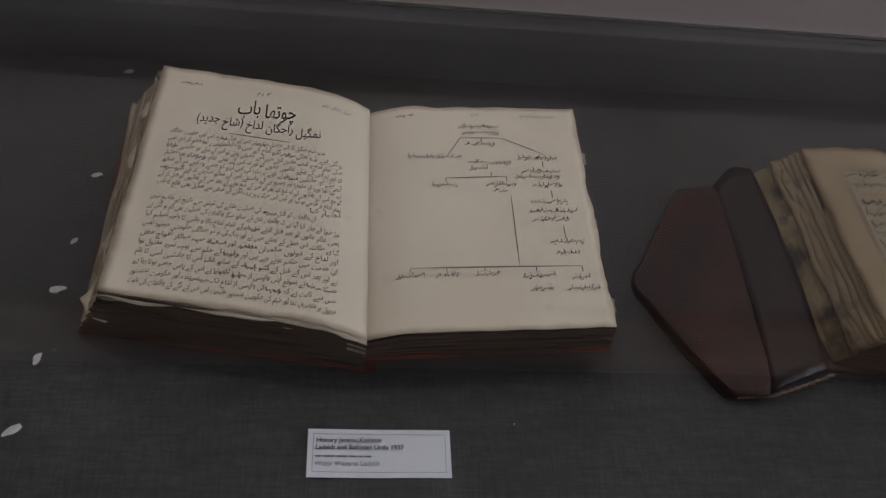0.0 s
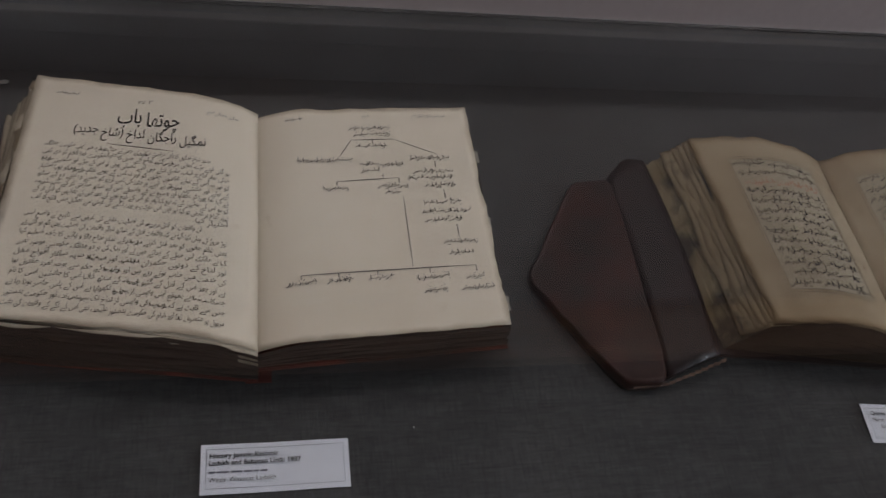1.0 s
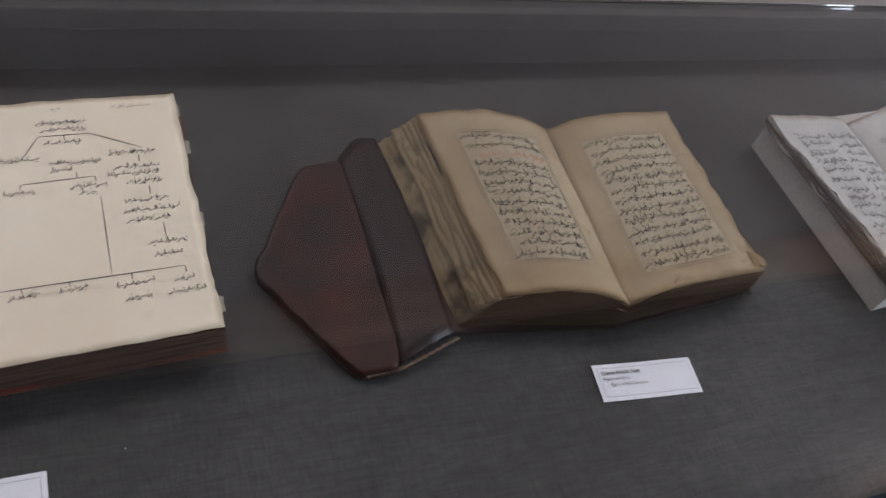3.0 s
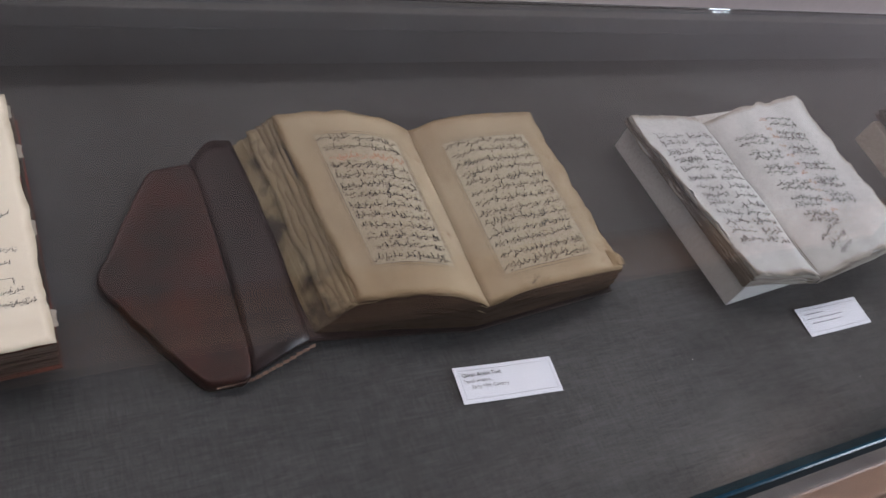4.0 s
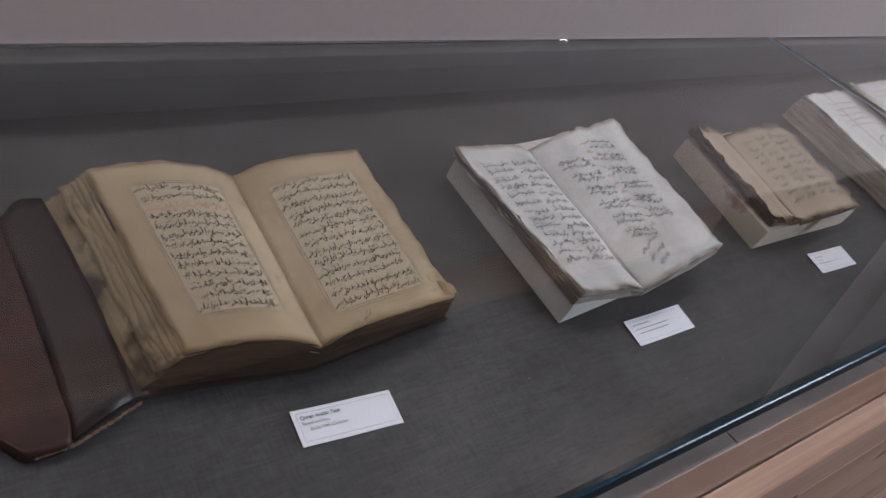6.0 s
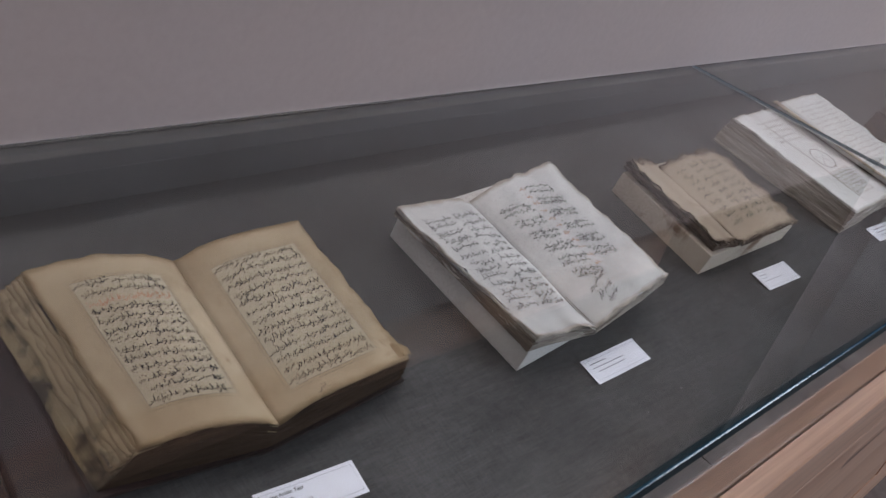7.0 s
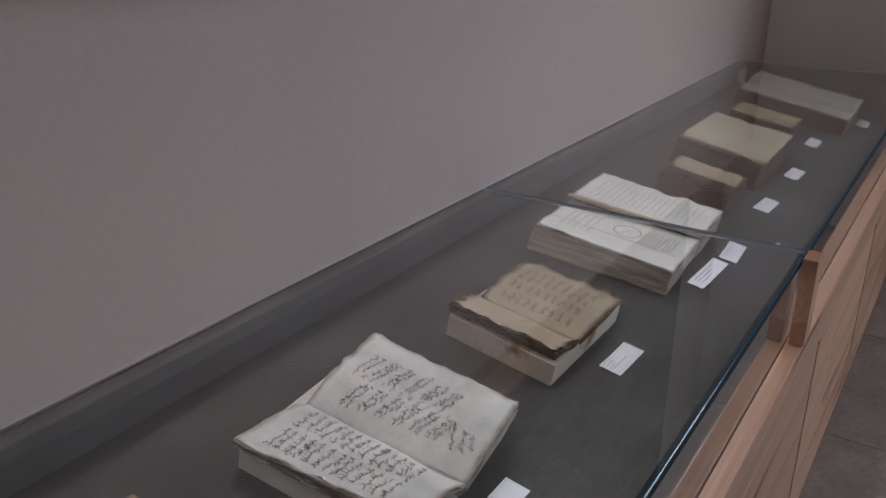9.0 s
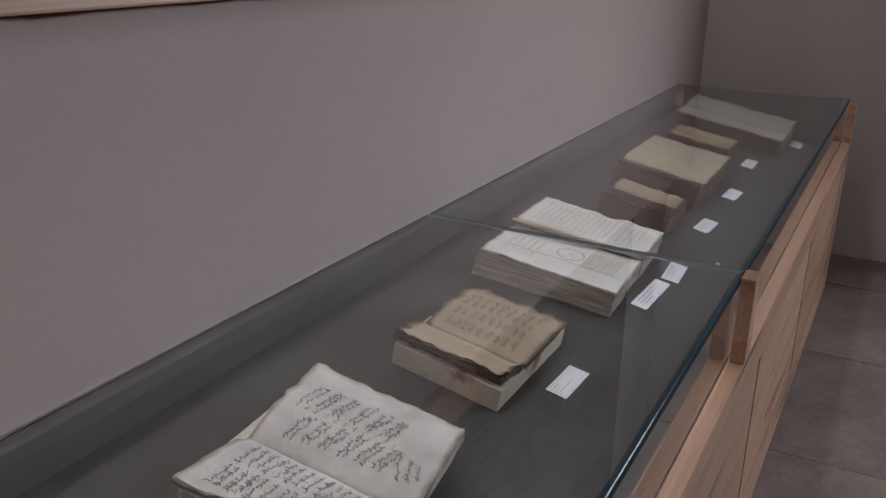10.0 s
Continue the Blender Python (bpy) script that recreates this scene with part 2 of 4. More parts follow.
# darker copy of EDGE_OLD: shade on the block's foot put into the colour
EDGE_OLD_SHADED = mat("shaded_brown_page_edges", (0.052, 0.031, 0.019), 0.9, (0.028, 0.017, 0.011), 25, 500, 0.5, 0.3, 0.1, (0.15, 0.095, 0.05), 24, 0.66, stretch=(0.6, 0.6, 6))
EDGE_WHITE = mat("grey_page_edges", (0.40, 0.36, 0.32), 0.9, (0.22, 0.18, 0.15), 25, 500, 0.5, 0.3, 0.2, (0.10, 0.07, 0.05), 20, 0.60, stretch=(0.5, 0.5, 6))
EDGE_RAGGED = mat("ragged_dark_edges", (0.20, 0.165, 0.13), 0.95, (0.07, 0.052, 0.042), 25, 500, 0.5, 0.3, 0.2, (0.36, 0.32, 0.28), 26, 0.58, stretch=(0.5, 0.5, 6), free_stain=True)
CHAR = mat("charred_paper", (0.075, 0.048, 0.034), 0.95, (0.03, 0.02, 0.016), 30, 400, 0.5, 0.3, 0.1, (0.17, 0.12, 0.085), 30, 0.6)
EDGE_BURNT = mat("charred_page_edges", (0.13, 0.085, 0.06), 0.95, (0.06, 0.04, 0.03), 28, 500, 0.5, 0.3, 0.2, (0.26, 0.19, 0.14), 22, 0.62, stretch=(0.5, 0.5, 5))
CARD_SUPPORT = mat("white_card_support", (0.60, 0.575, 0.55), 0.8, (0.52, 0.49, 0.465), 10, 300, 0.3, 0.08, 0.3)
CARD_STAINED = mat("stained_card_support", (0.56, 0.48, 0.40), 0.8, (0.46, 0.38, 0.31), 14, 300, 0.4, 0.08, 0.3, (0.20, 0.12, 0.075), 13, 0.55)
LEATHER = mat("dark_red_leather", (0.044, 0.010, 0.007), 0.40, (0.009, 0.005, 0.004), 16, 420, 0.6, 0.15, 0.3, (0.12, 0.058, 0.042), 28, 0.63)
LEATHER_BACK = mat("brown_leather", (0.024, 0.011, 0.011), 0.42, (0.009, 0.006, 0.006), 20, 420, 0.5, 0.15, 0.3, (0.075, 0.036, 0.030), 34, 0.64)
LINING = mat("worn_leather_edge", (0.20, 0.12, 0.08), 0.8, (0.06, 0.032, 0.025), 90, 500, 0.5, 0.3)
RED_COVER = mat("worn_red_cloth", (0.20, 0.036, 0.021), 0.8, (0.08, 0.022, 0.016), 20, 500, 0.5, 0.4, 0.3, (0.045, 0.022, 0.017), 14, 0.47)
BROWN_COVER = mat("brown_board", (0.13, 0.085, 0.06), 0.8, (0.08, 0.05, 0.035), 12, 400, 0.4, 0.3, 0.3)
INK = mat("black_ink", (0.022, 0.020, 0.020), 0.8, (0.035, 0.032, 0.030), 60, 600, 0.3, 0.0)
INK_PRINT = mat("brown_black_ink", (0.060, 0.052, 0.045), 0.8, (0.10, 0.088, 0.075), 60, 600, 0.3, 0.0)
INK_CARD = mat("grey_printing", (0.14, 0.14, 0.17), 0.8, (0.20, 0.20, 0.24), 60, 600, 0.3, 0.0)
INK_SOFT = mat("faded_ink", (0.105, 0.088, 0.072), 0.85, (0.20, 0.165, 0.13), 60, 600, 0.3, 0.0)
INK_PALE = mat("very_faded_ink", (0.36, 0.33, 0.29), 0.85, (0.42, 0.38, 0.33), 60, 600, 0.3, 0.0)
INK_RED = mat("red_ink", (0.40, 0.17, 0.11), 0.8, (0.44, 0.22, 0.15), 60, 600, 0.3, 0.0)
CARD = mat("white_label_card", (0.74, 0.74, 0.80), 0.6, (0.70, 0.70, 0.76), 30, 500, 0.2, 0.03)
FLECK = mat("plaster_flake", (0.72, 0.69, 0.65), 0.8)

# ---- helpers ----
BED_TILT = math.atan(0.185)
BED = Matrix.Translation((0, 0.188, -0.0042)) @ Matrix.Rotation(BED_TILT, 4, "X")


def bed(u, v, w=0.0, turn=0.0):
    """A pose on the sloping cloth bed: u along the case, v up the slope, w off the cloth."""
    return BED @ pose(u, v, w, 0, 0, turn)


def mesh_of(name, bm, material, smooth=False):
    me = bpy.data.meshes.new(name)
    bm.normal_update()
    bm.to_mesh(me)
    bm.free()
    for mt in material if isinstance(material, (list, tuple)) else [material]:
        me.materials.append(mt)
    if smooth:
        for p in me.polygons:
            p.use_smooth = True
    return me


PAGES, WRITTEN = {}, [0]
WRITING = ("handwriting", "red_handwriting", "print", "heading", "ruled_lines", "frame_lines", "drawing", "text_panel", "crease")


def part(name, bm, material, parent, label="", smooth=False, category=""):
    """One mesh under a thing; writing goes under the page that it stands on."""
    ob = new(name, mesh_of(name, bm, material, smooth))
    ob.parent = PAGES.get((parent.name, WRITTEN[0]), parent) if name in WRITING else parent
    return tagged(ob, label, category, kind="stuff" if name in WRITING[:7] else "")


def thing(name, m, label, category, group="", kind=""):
    ob = new(name)
    ob.matrix_world = m
    ob.empty_display_size = 0.02
    return tagged(ob, label, category, group, kind)


def box(bm, x0, x1, y0, y1, z0, z1, bevel=0.0):
    vs = [bm.verts.new((x, y, z)) for z in (z0, z1) for y in (y0, y1) for x in (x0, x1)]
    fs = [bm.faces.new([vs[i] for i in f]) for f in ((0, 2, 3, 1), (4, 5, 7, 6), (0, 1, 5, 4), (1, 3, 7, 5), (3, 2, 6, 7), (2, 0, 4, 6))]
    if bevel:
        es = list({e for f in fs for e in f.edges})
        bmesh.ops.bevel(bm, geom=es, offset=bevel, segments=2, affect="EDGES", profile=0.6)
    return bm


def boxed(*a, bevel=0.0):
    return box(bmesh.new(), *a, bevel=bevel)


def rnd(a, b):
    return random.uniform(a, b)


def wob(x, y, z=0.0, sc=1.0):
    return noise.noise(Vector((x * sc, y * sc, z * sc)))


def structure(name, bm, material, label, category, smooth=False):
    ob = new(name, mesh_of(name, bm, material, smooth))
    return tagged(ob, label, category, kind="structure")


def lathe_free_slab(outline, z0, z1, bevel=0.0):
    """A slab with the given outline."""
    bm = bmesh.new()
    lo = [bm.verts.new((x, y, z0)) for x, y in outline]
    hi = [bm.verts.new((x, y, z1)) for x, y in outline]
    bm.faces.new(lo[::-1])
    top = bm.faces.new(hi)
    n = len(outline)
    for i in range(n):
        bm.faces.new((lo[i], lo[(i + 1) % n], hi[(i + 1) % n], hi[i]))
    if bevel:
        bmesh.ops.bevel(bm, geom=list(top.edges), offset=bevel, segments=2, affect="EDGES")
    return bm


# ---- room ----
FLOOR_Z, GLASS_Z, WALL_Y, END_X = -0.50, 0.148, 0.556, 3.68
FRONT_Y, BACK_Y = 0.0, 0.550
CEIL_Z = 2.0

bm = bmesh.new()
nx, nz = 90, 28
zs = [FLOOR_Z + (0.534 - FLOOR_Z) * i / nz for i in range(nz + 1)]
grid = [[bm.verts.new((-2.6 + 6.4 * i / nx, WALL_Y + 0.003 * wob(i * 0.21, z, 0.0, 2.2) + 0.0012 * wob(i * 0.21, z, 5.0, 9), z + (0.006 * wob(i * 0.8, 3.1) + 0.004 * wob(i * 2.9, 7.7) if k == nz else 0))) for i in range(nx + 1)] for k, z in enumerate(zs)]
for k in range(nz):
    for i in range(nx):
        bm.faces.new((grid[k][i], grid[k][i + 1], grid[k + 1][i + 1], grid[k + 1][i]))
back = [[bm.verts.new((-2.6 + 6.4 * i / nx, WALL_Y + 0.2, z)) for i in range(nx + 1)] for z in (zs[0], zs[-1])]
for i in range(nx):
    bm.faces.new((grid[nz][i], grid[nz][i + 1], back[1][i + 1], back[1][i]))
structure("wall_north", bm, PLASTER, "dusty pink plastered wall behind the display cases", "wall", True)
# out of view; pale strip added so that the glass reflects a bright streak
structure("wall_corner", boxed(3.22, 3.68, WALL_Y + 0.08, WALL_Y + 0.2, 0.53, CEIL_Z), PLASTER, "unseen strip of pink plaster added for the bright streak in the glass", "wall")
structure("wall_upper", boxed(-2.6, 3.22, WALL_Y + 0.08, WALL_Y + 0.2, 0.53, CEIL_Z), UPPER, "dark brown wall above the timber ledge", "wall")
bm = boxed(END_X, END_X + 0.2, -1.55, WALL_Y + 0.2, FLOOR_Z, CEIL_Z)
box(bm, END_X, END_X + 0.2, -4.0, -2.65, FLOOR_Z, CEIL_Z)
box(bm, END_X, END_X + 0.2, -2.65, -1.55, FLOOR_Z, 0.35)
box(bm, END_X, END_X + 0.2, -2.65, -1.55, 1.35, CEIL_Z)
structure("wall_east", bm, PLASTER_END, "greyish plastered end wall with a window opening", "wall")
structure("wall_west", boxed(-2.8, -2.6, -4.0, WALL_Y + 0.2, FLOOR_Z, CEIL_Z), PLASTER_END, "greyish plastered end wall of the room", "wall")
structure("wall_south", boxed(-2.8, END_X + 0.2, -4.2, -4.0, FLOOR_Z, CEIL_Z), PLASTER, "pink plastered wall of the room", "wall")
structure("ceiling", boxed(-2.8, END_X + 0.2, -4.2, WALL_Y + 0.2, CEIL_Z, CEIL_Z + 0.15), CEILING, "plain brown timber ceiling", "ceiling")

# timber ledge on top of the lower wall
ledge = thing("timber_ledge", Matrix.Identity(4), "rough pale pine ledge board set on the plastered wall", "ledge", kind="structure")
bm = boxed(-2.6, 1.75, WALL_Y - 0.012, WALL_Y + 0.08, 0.541, 0.63, bevel=0.003)
part("board", bm, WOOD, ledge)

# ---- floor ----
floor = structure("floor", boxed(-2.8, END_X + 0.2, -4.2, WALL_Y + 0.2, FLOOR_Z - 0.1, FLOOR_Z - 0.006), GROUT, "worn reddish grey stone floor", "floor")

# ---- display cases ----


def sloped(x0, x1, n, m2, y0, y1, top):
    bm = bmesh.new()
    g = [[bm.verts.new((x0 + (x1 - x0) * i / n, y0 + (y1 - y0) * k / m2, top + 0.185 * (y0 + (y1 - y0) * k / m2 - 0.188) - 0.0042)) for i in range(n + 1)] for k in range(m2 + 1)]
    for k in range(m2):
        for i in range(n):
            bm.faces.new((g[k][i], g[k][i + 1], g[k + 1][i + 1], g[k + 1][i]))
    r = bmesh.ops.extrude_face_region(bm, geom=bm.faces[:])
    for v in r["geom"]:
        if isinstance(v, bmesh.types.BMVert):
            v.co.z -= 0.012
    bmesh.ops.recalc_face_normals(bm, faces=bm.faces[:])
    return bm


def glass_sheet(c, x0, x1, H):
    bm = boxed(x0, x1, FRONT_Y - 0.004, BACK_Y - 0.004, H - 0.014, H)
    bmesh.ops.bevel(bm, geom=bm.edges[:], offset=0.0024, segments=3, affect="EDGES", profile=0.5)
    gl = part("glass_top", bm, [GLASS, GLASS_EDGE, GLASS_END, GLASS_ARRIS], c, "clear glass sheet with a green edge")
    gl.visible_shadow = False
    for p in gl.data.polygons:
        if p.normal.y < -0.95:
            p.material_index = 1
        elif abs(p.normal.y) > 0.2 and p.normal.z > 0:
            p.material_index = 3
        elif p.normal.y < -0.2:
            p.material_index = 1
        elif abs(p.normal.x) > 0.6:
            p.material_index = 2
    return gl


def display_case(x0, x1, joint, doors, door_w):
    """A long pine case: sloping cloth bed, glass lid in two sheets, panelled front."""
    c = thing("display_case", pose(x0, 0, FLOOR_Z), "long pine display case with a grey cloth bed under glass", "display case")
    L, top, J = x1 - x0, -FLOOR_Z, joint - x0
    H, rail = GLASS_Z + top, 0.010 + top
    part("cloth_bed", sloped(0.012, L - 0.012, 90, 20, FRONT_Y + 0.0095, BACK_Y, top), GREY_CLOTH, c, "sloping bed lined with dark grey woven cloth")
    part("back_panel", boxed(0, L, BACK_Y, BACK_Y + 0.005, top - 0.06, H - 0.0145), GREY_CLOTH, c, "upright strip lined with grey cloth")
    part("back_rail", boxed(0, L, BACK_Y - 0.026, BACK_Y - 0.0005, H - 0.034, H - 0.0143, bevel=0.002), GREY_CLOTH, c, "cloth-covered rail under the glass")
    for xa in (0.0, L - 0.0115):
        part("end_panel", boxed(xa, xa + 0.0115, 0.018, BACK_Y - 0.027, top - 0.10, H - 0.0145), GREY_CLOTH, c, "cloth-lined end board")
        part("base_side", boxed(min(xa, L - 0.018), min(xa, L - 0.018) + 0.018, 0.0125, BACK_Y - 0.001, 0.0, top - 0.125), WOOD, c)
    glass_sheet(c, 0.001, J - 0.0012, H)
    glass_sheet(c, J + 0.0012, L - 0.001, H)
    # added strip: the glass casts no shadow, so this draws the joint's line
    part("joint_seal", boxed(J - 0.0010, J + 0.0010, 0.004, BACK_Y - 0.03, H - 0.0135, H - 0.0015), JOINT_STRIP, c, "thin dark strip added between the glass sheets to cast the joint's shadow")
    for a, b in ((0.02, J - 0.001), (J + 0.001, L - 0.02)):
        gf = part("front_glass", boxed(a, b, 0.000, 0.006, rail - 0.012, H - 0.0150), [GLASS, GLASS_EDGE], c, "upright clear glass front")
        for p in gf.data.polygons:
            if p.normal.z > 0.9:
                p.material_index = 1
        gf.visible_shadow = False
    part("glass_groove", boxed(0.0, L, 0.0063, 0.0092, top - 0.06, rail - 0.001), GREY_CLOTH, c, "cloth-lined strip behind the front glass")
    part("front_rail", boxed(0.0, L, -0.026, -0.0006, top - 0.066, rail, bevel=0.0025), WOOD, c, "pine rail below the front glass")
    for a, w in ((0.0, 0.02), (J - 0.034, 0.044), (L - 0.02, 0.02)):
        part("post", boxed(a, a + w, -0.0265, -0.0045, rail + 0.0003, H - 0.0004 if w > 0.03 else H - 0.016, bevel=0.0015), WOOD, c, "pine post between the front panes")
    # added board behind the doors; the gaps' shade is in its colour
    part("backing", boxed(0.001, L - 0.001, -0.004, 0.012, 0.0, top - 0.067), GAP_SHADE, c, "added backing, coloured dark for the shade in the gaps")
    part("plinth", boxed(0.0, L, -0.026, -0.0045, 0.0, 0.096, bevel=0.002), WOOD, c, "pine plinth board")
    prev = 0.0
    for d in doors:
        a, b = d - x0, d - x0 + door_w
        part("stile", boxed(prev + 0.0015, a - 0.0025, -0.026, -0.0045, 0.0965, top - 0.067, bevel=0.002), WOOD, c, "upright pine board")
        part("door", boxed(a + 0.0035, b - 0.0020, -0.0245, -0.0045, 0.102, top - 0.0735, bevel=0.003), WOOD, c, "pale pine door with a dark gap round it")
        prev = b
    part("stile", boxed(prev + 0.0015, L, -0.026, -0.0045, 0.0965, top - 0.067, bevel=0.002), WOOD, c, "upright pine board")
    return c


display_case(-0.55, 3.30, 1.5355, (-0.19, 0.53, 1.25, 1.95, 2.70), 0.46)


# ---- books ----
class Side:
    """One half of an open book: a sagging page over a block of sheets."""

    def __init__(self, sign, w0, w1, h0, h1, thick, gutter, base_w, base_z, hump=0.25, drop=0.0, lift=0.0, skew=0.0):
        self.sag, self.seed, self.base_foot = 0.0, 0.0, base_w
        # w0, w1: page width at foot and head; h0, h1: foot and head of the page along the spine; skew shifts the outer edge up the page
        self.sign, self.w0, self.w1, self.h0, self.h1 = sign, w0, w1, h0, h1
        self.thick, self.gutter, self.base_w, self.base_z, self.hump, self.drop, self.lift, self.skew = thick, gutter, base_w, base_z, hump, drop, lift, skew

    def z(self, s, t):
        rise = 1 - (1 - min(s / self.hump, 1)) ** 2.2
        fall = self.drop * max(0.0, (s - self.hump) / (1 - self.hump)) ** 1.6
        return self.base_z + self.gutter + (self.thick - self.gutter) * rise - fall + self.lift * (1 - t) ** 3 * s

    def at(self, s, t, off=0.0):
        w = self.w0 + (self.w1 - self.w0) * t
        return Vector((self.sign * s * w, self.h0 + (self.h1 - self.h0) * t + self.skew * s, self.z(s, t) + off + self.sag * wob(s * 3, t * 3, self.seed)))


def page_mesh(sd, rag=0.0006, ns=24, nt=40, seed=0.0, off=0.0007):
    bm = bmesh.new()
    rows = []
    for k in range(nt + 1):
        row = []
        for i in range(ns + 1):
            s, t = i / ns, k / nt
            p = sd.at(s, t, off)
            rim = max(0.0, s - 0.88) / 0.12 + max(0.0, 0.06 - t) / 0.06 + max(0.0, t - 0.94) / 0.06
            p.z += rag * rim * (0.5 + 1.5 * wob(s * 7 + 3, t * 8, seed + 5))
            if i == ns:
                p.x += sd.sign * rag * (wob(t * 9, seed) * 1.6 + wob(t * 31, seed + 3) - 2.2 * max(0.0, wob(t * 6, seed + 11)) - 0.3)
            if k in (0, nt):
                p.y += rag * (wob(s * 8, seed + 7 + k) * 1.4 + wob(s * 29, seed + 9))
            row.append(bm.verts.new(p))
        rows.append(row)
    lay = bm.loops.layers.uv.new("UVMap")
    faces = []
    for k in range(nt):
        for i in range(ns):
            f = bm.faces.new((rows[k][i], rows[k][i + 1], rows[k + 1][i + 1], rows[k + 1][i]))
            for lp, (a, b) in zip(f.loops, ((i, k), (i + 1, k), (i + 1, k + 1), (i, k + 1))):
                lp[lay].uv = (a / ns, b / nt)
            faces.append(f)
    r = bmesh.ops.extrude_face_region(bm, geom=faces)
    for v in r["geom"]:
        if isinstance(v, bmesh.types.BMVert):
            v.co.z += 0.0005
    bmesh.ops.recalc_face_normals(bm, faces=bm.faces[:])
    return bm


def block_mesh(sd, layers=12, rough=0.001, seed=0.0):
    """The sheets under a page: stepped walls at foot, fore edge and head."""
    ns, nt = 14, 18
    ring = [(i / ns, 0.0) for i in range(ns)] + [(1.0, k / nt) for k in range(nt)] + [(1 - i / ns, 1.0) for i in range(ns + 1)]
    bm = bmesh.new()
    prev = None
    for j in range(layers):
        f0, f1 = j / layers, (j + 1) / layers
        step = wob(j * 5.3, 1.7, seed)
        jit = [rough * (step * 0.5 + wob(j * 3.7, n * 0.17, seed) * 1.1 + rnd(-0.5, 0.5) * 0.22) for n in range(len(ring))]
        for f in (f0 + 0.12 / layers, f1):
            vs = []
            for n, (s, t) in enumerate(ring):
                p = sd.at(s, t)
                z = sd.base_z + (p.z - sd.base_z) * f
                out = (sd.base_foot + (sd.base_w - sd.base_foot) * t - (sd.w0 + (sd.w1 - sd.w0) * t)) * (1 - f) ** 1.2
                x = p.x + sd.sign * (out * s + (jit[n] if s == 1.0 else 0))
                y = p.y + (-jit[n] if t == 0.0 else jit[n] if t == 1.0 else 0)
                vs.append(bm.verts.new((x, y, z)))
            if prev:
                for a in range(len(ring) - 1):
                    bm.faces.new((prev[a], prev[a + 1], vs[a + 1], vs[a]))
            prev = vs
    bmesh.ops.recalc_face_normals(bm, faces=bm.faces[:])
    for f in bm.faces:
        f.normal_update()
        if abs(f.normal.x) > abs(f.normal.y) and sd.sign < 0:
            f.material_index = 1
    return bm


def stroke(bm, sd, pts, width, off=0.0019):
    """A flat ink stroke along (s, t) points that lies on the page; widths in metres."""
    WRITTEN[0] = sd.sign
    left, right = [], []
    n = len(pts)
    ps = [sd.at(s, t, off) for s, t in pts]
    for i, p in enumerate(ps):
        d = ps[min(i + 1, n - 1)] - ps[max(i - 1, 0)]
        q = Vector((-d.y, d.x, 0))
        q = q.normalized() if q.length > 1e-9 else Vector((0, 1, 0))
        wd = width * (0.45 + 0.75 * math.sin(math.pi * (i + 0.6) / (n + 0.2))) * 0.5
        left.append(bm.verts.new(p + q * wd))
        right.append(bm.verts.new(p - q * wd))
    for i in range(n - 1):
        bm.faces.new((left[i], left[i + 1], right[i + 1], right[i]))


def word_bar(bm, sd, s, t, ds, dt_m, width, slope=0.0, dots=2):
    """One illegible word: a broken bar with low teeth, bowls, tall ticks and specks, no letters."""
    H = abs(sd.h1 - sd.h0)
    W = 0.5 * (sd.w0 + sd.w1)
    L = ds * W
    way = 1 if sd.sign > 0 else -1

    def put(x, y):
        return (s + x / W, t + (y + slope * x) / H)
    x = 0.0
    while x < L - 0.12 * dt_m:
        run = min(rnd(0.35, 1.15) * dt_m, L - x)
        teeth = max(2, int(run / (0.17 * dt_m)))
        lean, high = rnd(0.15, 0.5) * way, rnd(-0.05, 0.2) * dt_m
        pts = [put(x + run * c / teeth, high + lean * (run * c / teeth - run / 2) + (rnd(0.12, 0.42) if c % 2 else rnd(-0.22, 0.02)) * dt_m) for c in range(teeth + 1)]
        stroke(bm, sd, pts, width)
        if random.random() < 0.45:
            e = x if way > 0 else x + run
            bowl, wide = rnd(0.25, 0.55) * dt_m, rnd(0.2, 0.5) * dt_m
            stroke(bm, sd, [put(e, high - 0.05 * dt_m), put(e - way * wide * 0.1, high - bowl * 0.7), put(e - way * wide * 0.6, high - bowl), put(e - way * wide * 1.1, high - bowl * 0.55)], width)
        if random.random() < 0.6:
            a, up, tilt = x + rnd(0, 1) * run, rnd(0.5, 1.0) * dt_m, rnd(-0.2, 0.2)
            stroke(bm, sd, [put(a, high), put(a + tilt * up * 0.5, high + up * 0.5), put(a + tilt * up, high + up)], width * rnd(0.8, 1.05))
        x += run + rnd(0.04, 0.14) * dt_m
    for _ in range(dots):
        a, y = rnd(0.05, 0.95) * L, rnd(0.4, 1.05) * dt_m * (1 if random.random() < 0.65 else -0.6)
        ln = rnd(0.08, 0.26) * dt_m
        stroke(bm, sd, [put(a, y), put(a + ln * 0.5, y + ln * 0.3), put(a + ln, y + ln * 0.45)], width * rnd(0.7, 1.1))


def text_line(bm, sd, s0, s1, t, em, width, slope=0.0, gap=0.35, dots=2):
    """A line of illegible writing, as bars of word length."""
    W = 0.5 * (sd.w0 + sd.w1)
    H = abs(sd.h1 - sd.h0)
    s = s0
    while s < s1 - 0.4 * em / W:
        ln = min(rnd(0.8, 2.6) * em / W, s1 - s)
        word_bar(bm, sd, s, t + (rnd(-0.12, 0.12) * em + slope * (s - s0) * W) / H, ln, em * 0.58, width, slope, dots)
        s += ln + gap * rnd(0.3, 0.8) * em / W


